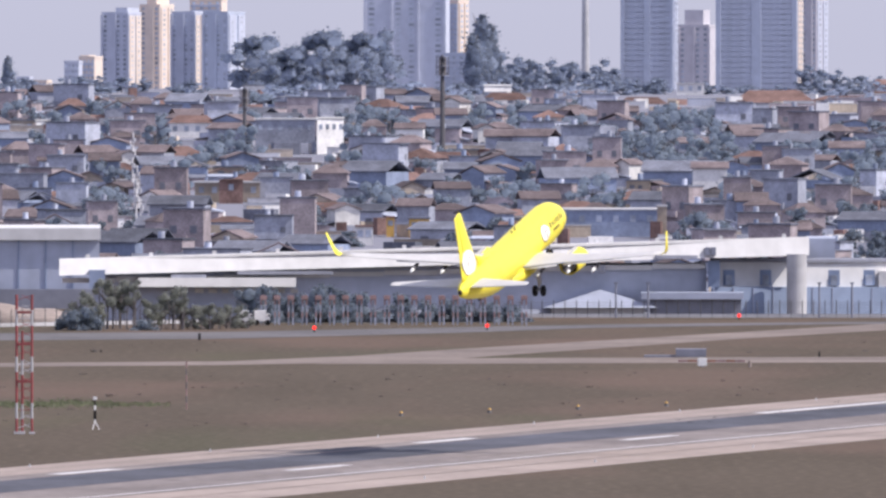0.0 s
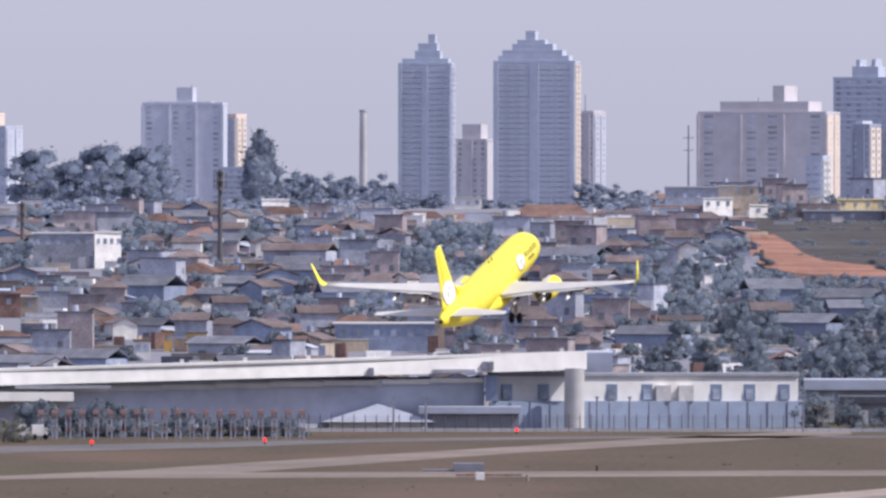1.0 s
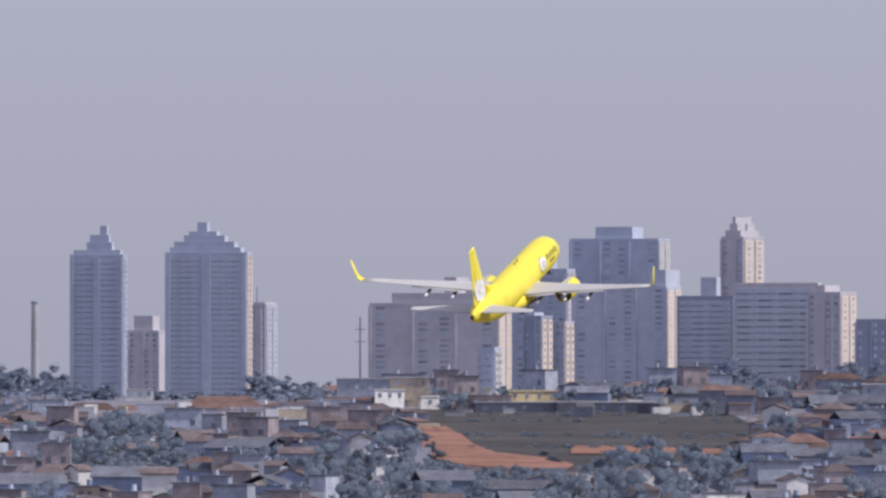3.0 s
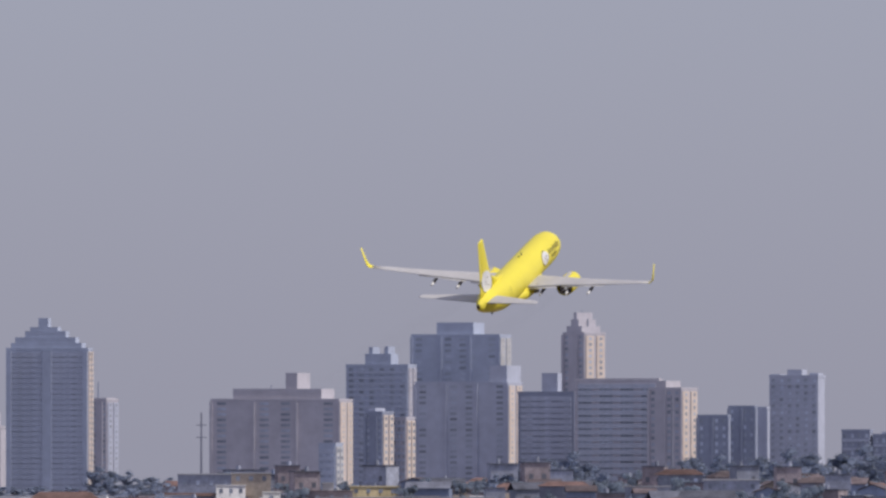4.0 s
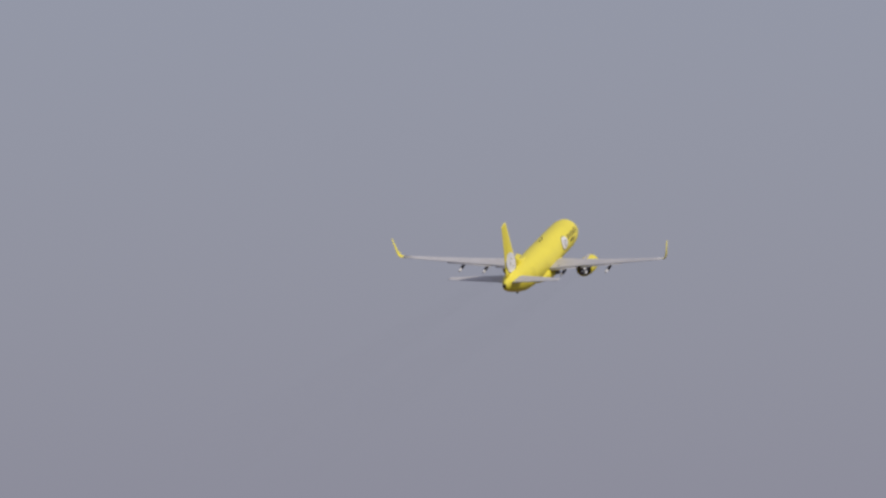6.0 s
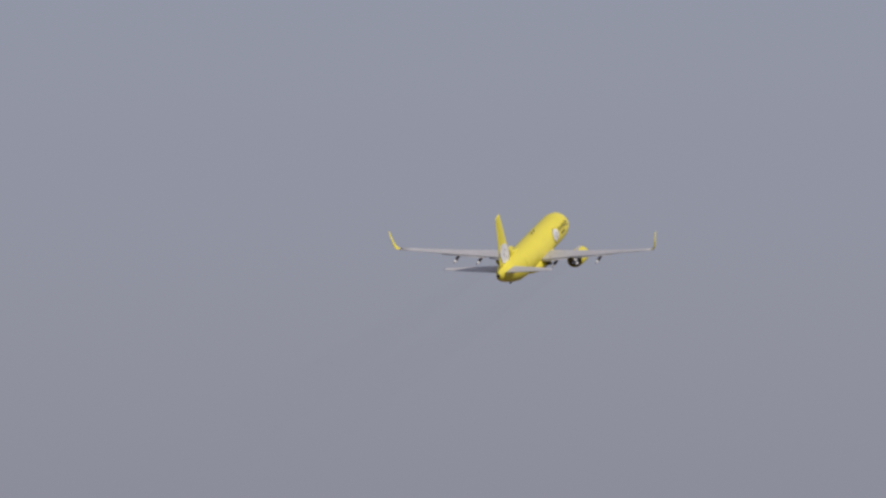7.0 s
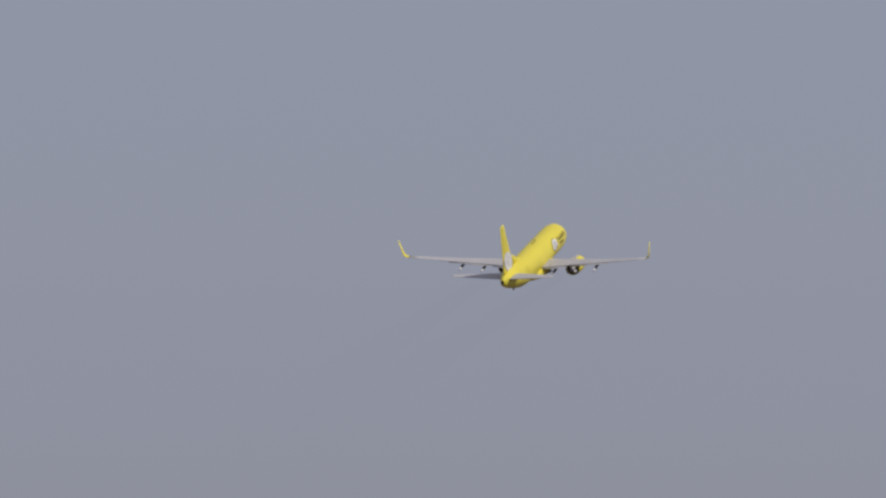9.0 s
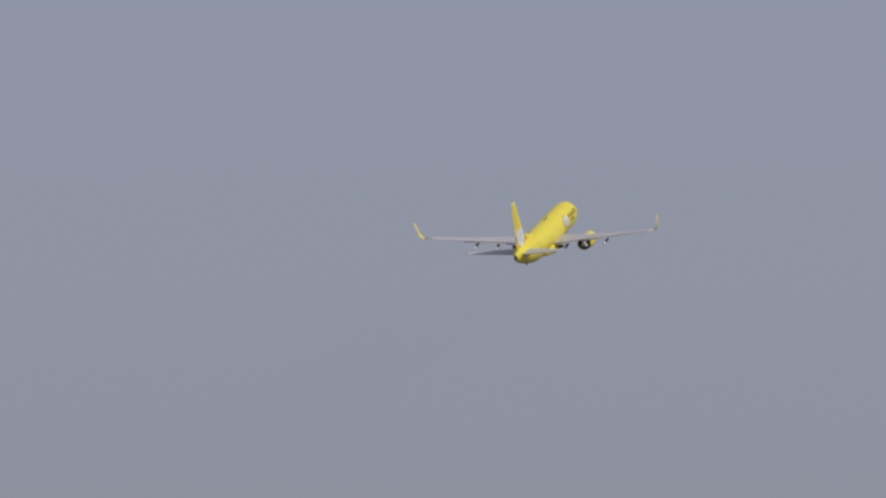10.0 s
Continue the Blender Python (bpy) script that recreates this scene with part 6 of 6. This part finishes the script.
def build_lower_scrub():
    """Low scrub and rough growth below the cutting, past counting."""
    rnd = random.Random(18)
    placed = []
    for k in range(130):
        u = rnd.uniform(1680, 2030)
        v = rnd.uniform(298, 352) - max(0.0, 1800 - u) * 0.18
        p = grid_at(u, 0, land_distance(v))
        s = rnd.uniform(0.3, 0.62)
        placed.append((LOW_TREES[rnd.choice((1, 4))], Matrix.Translation((p.x, p.y, rise(p.y) - 0.6)) @ pose(0, 0, 0, 0, 0, k * 47.0) @ Matrix.Diagonal((s * 1.3, s * 1.2, s, 1))))
    # hedge lines and tussocks across the field
    for k in range(170):
        u = rnd.uniform(1790, 2330)
        v = rnd.choice((194, 206, 232, 251)) + rnd.gauss(0, 2.0)
        p = grid_at(u, 0, land_distance(v))
        s = rnd.uniform(0.1, 0.24)
        placed.append((LOW_TREES[4], Matrix.Translation((p.x, p.y, rise(p.y) - 0.3)) @ pose(0, 0, 0, 0, 0, k * 31.0) @ Matrix.Diagonal((s * 3.2, s * 1.6, s, 1))))
    join_stuff("hillside_scrub", placed, "low dark scrub below the earth cutting", "bushes")


def land_sheet(name, outline, material, label, cat, lift=0.12):
    """A patch of other soil draped on the hill: rows of (v, u_from, u_to)."""
    bm = bmesh.new()
    rows = []
    for (va, a0, a1), (vb, b0, b1) in zip(outline, outline[1:]):
        for s in range(5):
            k = s / 5
            rows.append((va + (vb - va) * k, a0 + (b0 - a0) * k, a1 + (b1 - a1) * k))
    rows.append(outline[-1])
    grid = []
    for v, u0, u1 in rows:
        d = land_distance(v)
        line = []
        for i in range(13):
            p = grid_at(u0 + (u1 - u0) * i / 12 + 13 * noise.noise(Vector((v * 0.035, i * 0.9, 0))), 0, d)
            line.append(bm.verts.new((p.x, p.y, rise(p.y) + lift)))
        grid.append(line)
    for a, b in zip(grid, grid[1:]):
        for i in range(12):
            bm.faces.new((a[i], a[i + 1], b[i + 1], b[i]))
    tagged(mesh_object(name, bm, material), label, cat, kind="structure")


def block(u0, u1, vt, vb, d, wall, roof="slab_roof", label="", eave=0.3, depth=8.0, name="house", windows=3, pitched=False, skew=0.0):
    ob = empty(name, Matrix(), label, "house")
    slab("wall", u0, u1, vt, vb + 60, d, depth, wall, ob, "", d + skew)
    k = F / d
    if pitched:
        bm = bmesh.new()
        e = eave * k
        a, b = grid_at(u0 - e, vt, d - 0.4), grid_at(u1 + e, vt, d - 0.4)
        r0, r1 = grid_at(u0 + (u1 - u0) * 0.18, vt - pitched, d + depth / 2), grid_at(u1 - (u1 - u0) * 0.18, vt - pitched, d + depth / 2)
        back = Vector((0, depth + 0.8, 0))
        v = [bm.verts.new(p) for p in (a, b, b + back, a + back, r0, r1)]
        for f in ((0, 1, 5, 4), (1, 2, 5), (2, 3, 4, 5), (3, 0, 4), (3, 2, 1, 0)):
            bm.faces.new([v[i] for i in f])
        part("roof", bm, roof, ob)
    else:
        slab("roof_slab", u0 - eave * k, u1 + eave * k, vt - 0.3 * k, vt, d - 0.4, depth + 0.8, roof, ob, "", d - 0.4 + skew)
    for i in range(windows):
        c = u0 + (u1 - u0) * (i + 0.5) / windows
        h = vb - vt
        slab("window", c - 0.5 * k, c + 0.5 * k, vt + h * 0.25, vt + h * 0.25 + min(1.2 * k, h * 0.5), d - 0.06 + skew * (i + 0.35) / windows, 0.05 + skew * 0.02, "window", ob)
    return ob


def build_street():
    """Pale utility poles and parked cars along the steep street."""
    for k in range(9):
        v = 296 + k * 16
        d = land_distance(v)
        u = 236 + k * 1.6 - (6 if k % 2 else 0)
        p = grid_at(u, 0, d)
        t = empty("utility_pole", Matrix.Translation((p.x, p.y, land(p.x, p.y))), "pale concrete utility pole beside the steep street", "pole", "poles along the street")
        bm = bmesh.new(); bar(bm, (0, 0, -0.3), (0, 0, 7.6), 0.2, 0.14, 8); part("shaft", bm, "limewash", t)
        bm = bmesh.new(); box(bm, -0.9, 0.9, -0.07, 0.07, 6.8, 6.95); part("crossarm", bm, "bark", t)
        bm = bmesh.new(); bar(bm, (0.3, -0.1, 5.4), (0.3, -0.1, 6.3), 0.26, n=10); part("transformer", bm, "concrete", t)
    for u, v, paint, turn, label in ((256, 374, "limewash", 5, "white van parked on the steep street"), (243, 412, "limewash", 0, "white car parked on the steep street"), (262, 340, "sheet_dark", 8, "dark car parked on the steep street"), (250, 318, "concrete", -6, "silver car parked on the steep street")):
        p = grid_at(u, 0, land_distance(v))
        t = empty("car", Matrix.Translation((p.x, p.y, land(p.x, p.y) + 0.14)) @ pose(0, 0, 0, 1.2, 0, turn), label, "car", "cars on the street")
        tall = 2.1 if "van" in label else 1.45
        bm = bmesh.new()
        loft(bm, [[Vector((x, y, z)) for x, z in ((-0.85, 0.3), (0.85, 0.3), (0.88, 0.8), (-0.88, 0.8))] for y in (-2.1, 2.1)])
        loft(bm, [[Vector((x * w, y, z)) for x, z in ((-0.82, 0.78), (0.82, 0.78), (0.68, h), (-0.68, h))] for y, w, h in ((-1.5 if tall < 2 else -2.0, 1.0, 0.95), (-0.9 if tall < 2 else -1.8, 1.0, tall), (1.2, 1.0, tall), (2.0, 1.0, 1.0))])
        part("body", bm, paint, t)
        bm = bmesh.new(); box(bm, -0.6, 0.6, -2.08 if tall > 2 else -1.6, -1.3, 0.98, tall - 0.25, 0.03); part("rear_window", bm, "glass", t)
        for x in (-0.78, 0.78):
            for y in (-1.35, 1.35):
                bm = bmesh.new(); bar(bm, (x - 0.1, y, 0.32), (x + 0.1, y, 0.32), 0.32, n=12); part("wheel", bm, "tyre", t, "black tyre")


def build_landmarks():
    land_sheet("earth_slope", ((216, 1710, 1762), (232, 1710, 1796), (250, 1716, 1822), (262, 1728, 1850), (274, 1745, 1960), (284, 1790, 1992), (292, 1890, 1980)), "earth", "bare red earth cut into the hillside", "earth", 0.45)
    land_sheet("scrub_field", ((184, 1700, 2260), (205, 1700, 2290), (225, 1712, 2330), (245, 1720, 2330), (270, 1740, 2300), (300, 1800, 2200)), "field", "brown green scrub field below the towers", "field", 0.2)
    land_sheet("earth_bank", ((280, 1786, 1830), (290, 1790, 1900), (298, 1800, 1960), (306, 1812, 1950)), "bank", "dark red bank below the bare earth", "earth", 0.3)
    land_sheet("dirt_road", ((250, 1990, 2080), (256, 1985, 2250), (264, 1985, 2260)), "earth", "narrow red dirt road along the field", "road", 0.4)
    land_sheet("town_street", ((286, 234, 246), (330, 232, 258), (370, 236, 270), (400, 242, 280), (440, 248, 292)), "shoulder", "pale steep street between the houses", "street", 0.14)
    b = block
    b(561, 608, 210, 250, 3550, "limewash", "limewash", "bright white two storey building", 0.2, 10, windows=4, skew=5.0)
    b(452, 558, 212, 250, 3570, "plaster", "roof_white", "long grey building with white roof edge", 0.3, 16, windows=6)
    b(345, 460, 324, 352, 3180, "cream", "concrete", "long cream building with pale roof slab", 0.3, 9, windows=5)
    b(388, 430, 320, 345, 3170, "tile", "tile", "orange plastered house front", 0.0, 5, windows=1)
    b(684, 698, 386, 404, 2950, "ochre", "tile", "small ochre house among trees", 0.1, 6, windows=1)
    b(724, 760, 388, 410, 2945, "ochre", "slab_roof", "ochre house with flat roof", 0.2, 8, windows=2)
    b(630, 660, 402, 426, 2900, "limewash", "tile", "white house with red trim", 0.2, 7, windows=2)
    b(985, 1165, 372, 410, 2950, "blue_wall", "roof_white", "long blue workshop with white roof edge", 0.3, 14, windows=6)
    b(1163, 1180, 366, 386, 2940, "cream", "concrete", "cream water tower block", 0.1, 5, windows=0)
    b(1441, 1453, 374, 398, 2940, "limewash", "limewash", "narrow white tank house", 0.1, 4, windows=0, skew=1.0)
    b(15, 60, 214, 236, 3750, "cream", "slab_roof", "cream house with flat roof", 0.3, 9)
    b(64, 92, 214, 234, 3740, "limewash", "limewash", "white gabled house in the sun", 0.2, 9, windows=1, skew=2.5)
    b(300, 380, 218, 240, 3700, "limewash", "tile", "white house with wide low roof", 0.6, 10, windows=4, pitched=14)
    b(195, 250, 210, 232, 3800, "plaster", "slab_roof", "grey house with pitched roof", 0.5, 10, windows=3, pitched=12)
    b(430, 468, 152, 190, 4150, "limewash", "slab_roof", "white block of flats with dark openings", 0.2, 9, windows=3)
    for u0, u1, vt, p, d in ((1095, 1180, 186, 14, 4080), (1175, 1250, 190, 14, 4070), (1300, 1440, 182, 22, 4060), (1440, 1560, 178, 8, 4090), (855, 935, 178, 14, 4080), (1500, 1700, 168, 6, 4120),
                             (560, 640, 186, 8, 4090), (640, 720, 190, 8, 4085), (740, 800, 188, 8, 4080), (955, 1040, 200, 8, 4000), (2230, 2300, 152, 10, 4100), (2420, 2500, 130, 10, 4110), (1060, 1100, 262, 8, 3560)):
        b(u0, u1, vt, vt + 26, d, "plaster", "tile", "house with broad clay tile roof on the ridge", 0.7, 12, windows=3, pitched=p)
    b(1570, 1690, 130, 170, 4150, "plaster", "concrete", "grey stepped hall with flat roof", 0.2, 12, windows=5)
    b(1665, 1735, 128, 146, 4120, "cream", "concrete", "cream flat roofed block", 0.2, 8, windows=3)
    b(1638, 1690, 150, 168, 4110, "limewash", "concrete", "white flat roofed block", 0.2, 8, windows=3, skew=5.0)
    b(1720, 1752, 162, 180, 4080, "limewash", "limewash", "bright white shop front", 0.1, 6, windows=1, skew=3.5)
    b(1826, 1846, 146, 158, 4100, "limewash", "limewash", "small white flat roofed hut", 0.1, 5, windows=0)
    b(1875, 1962, 152, 166, 4090, "pale_yellow", "pale_yellow", "pale yellow flat roofed building", 0.2, 9, windows=4, skew=6.0)
    b(1780, 1880, 160, 186, 4060, "brick", "tile_old", "dark red brick hall", 0.3, 10, windows=4)
    b(1815, 2130, 172, 190, 4050, "sheet_dark", "concrete", "long dark shed with pale flat roof", 0.4, 14, "long_house", 9)
    b(1995, 2025, 175, 195, 4030, "limewash", "concrete", "white hut before the long shed", 0.1, 5, windows=2)
    for u in (2215, 2250, 2275, 2225):
        b(u, u + 34, 318 + (u % 7) * 5, 352, 3230, "limewash", "slab_roof", "white house on the slope", 0.2, 7, windows=2)
    b(857, 905, 152, 162, 4200, "limewash", "limewash", "low white hall with bright roof", 0.2, 8, windows=0, skew=4.0)
    b(1198, 1246, 149, 164, 4250, "limewash", "concrete", "low white building between the towers", 0.2, 8, windows=3)
    b(1487, 1494, 180, 202, 4030, "limewash", "limewash", "narrow white gable wall in the sun", 0.05, 4, windows=0, skew=1.0)
    b(1516, 1524, 202, 214, 3960, "limewash", "concrete", "small white roof hut", 0.05, 4, windows=0, skew=1.0)
    b(2210, 2300, 150, 175, 4040, "sheet_dark", "tile", "dark house with clay roof", 0.3, 10, windows=3, pitched=8)
    b(2320, 2440, 152, 172, 4030, "plaster", "concrete", "low grey hall with flat roof", 0.3, 10, windows=5)
    b(2500, 2600, 140, 165, 4040, "plaster", "roof_white", "low hall with white roof edge", 0.3, 10, windows=4)


build_warehouse()
build_fence()
build_airfield_things()
build_edge_trees()
build_green_strip()
build_slope_scrub()
build_lower_scrub()
build_street()
build_landmarks()


for ob in HOUSES + TREES + LOW_TREES + FAR_TREES + LOW_FAR:
    for o in (*ob.children_recursive, ob):
        bpy.data.objects.remove(o)


def motions():
    walk(plane, [(row[0], flight_pose(*row[1:])) for row in FLIGHT])
    fold = ((0, 0), (1.2, 0), (2.0, 20), (2.2, 26), (3.0, 56), (3.5, 72), (4.0, 82), (4.5, 88), (SECONDS, 88))
    for gear, hinge, side in gears:
        walk(gear, [(t, Matrix.Translation(hinge) @ pose(0, 0, 0, 0, a * side, 0)) for t, a in fold])
    nose, hinge = nose_gear
    walk(nose, [(t, Matrix.Translation(hinge) @ pose(0, 0, 0, a, 0, 0)) for t, a in fold])


motions()
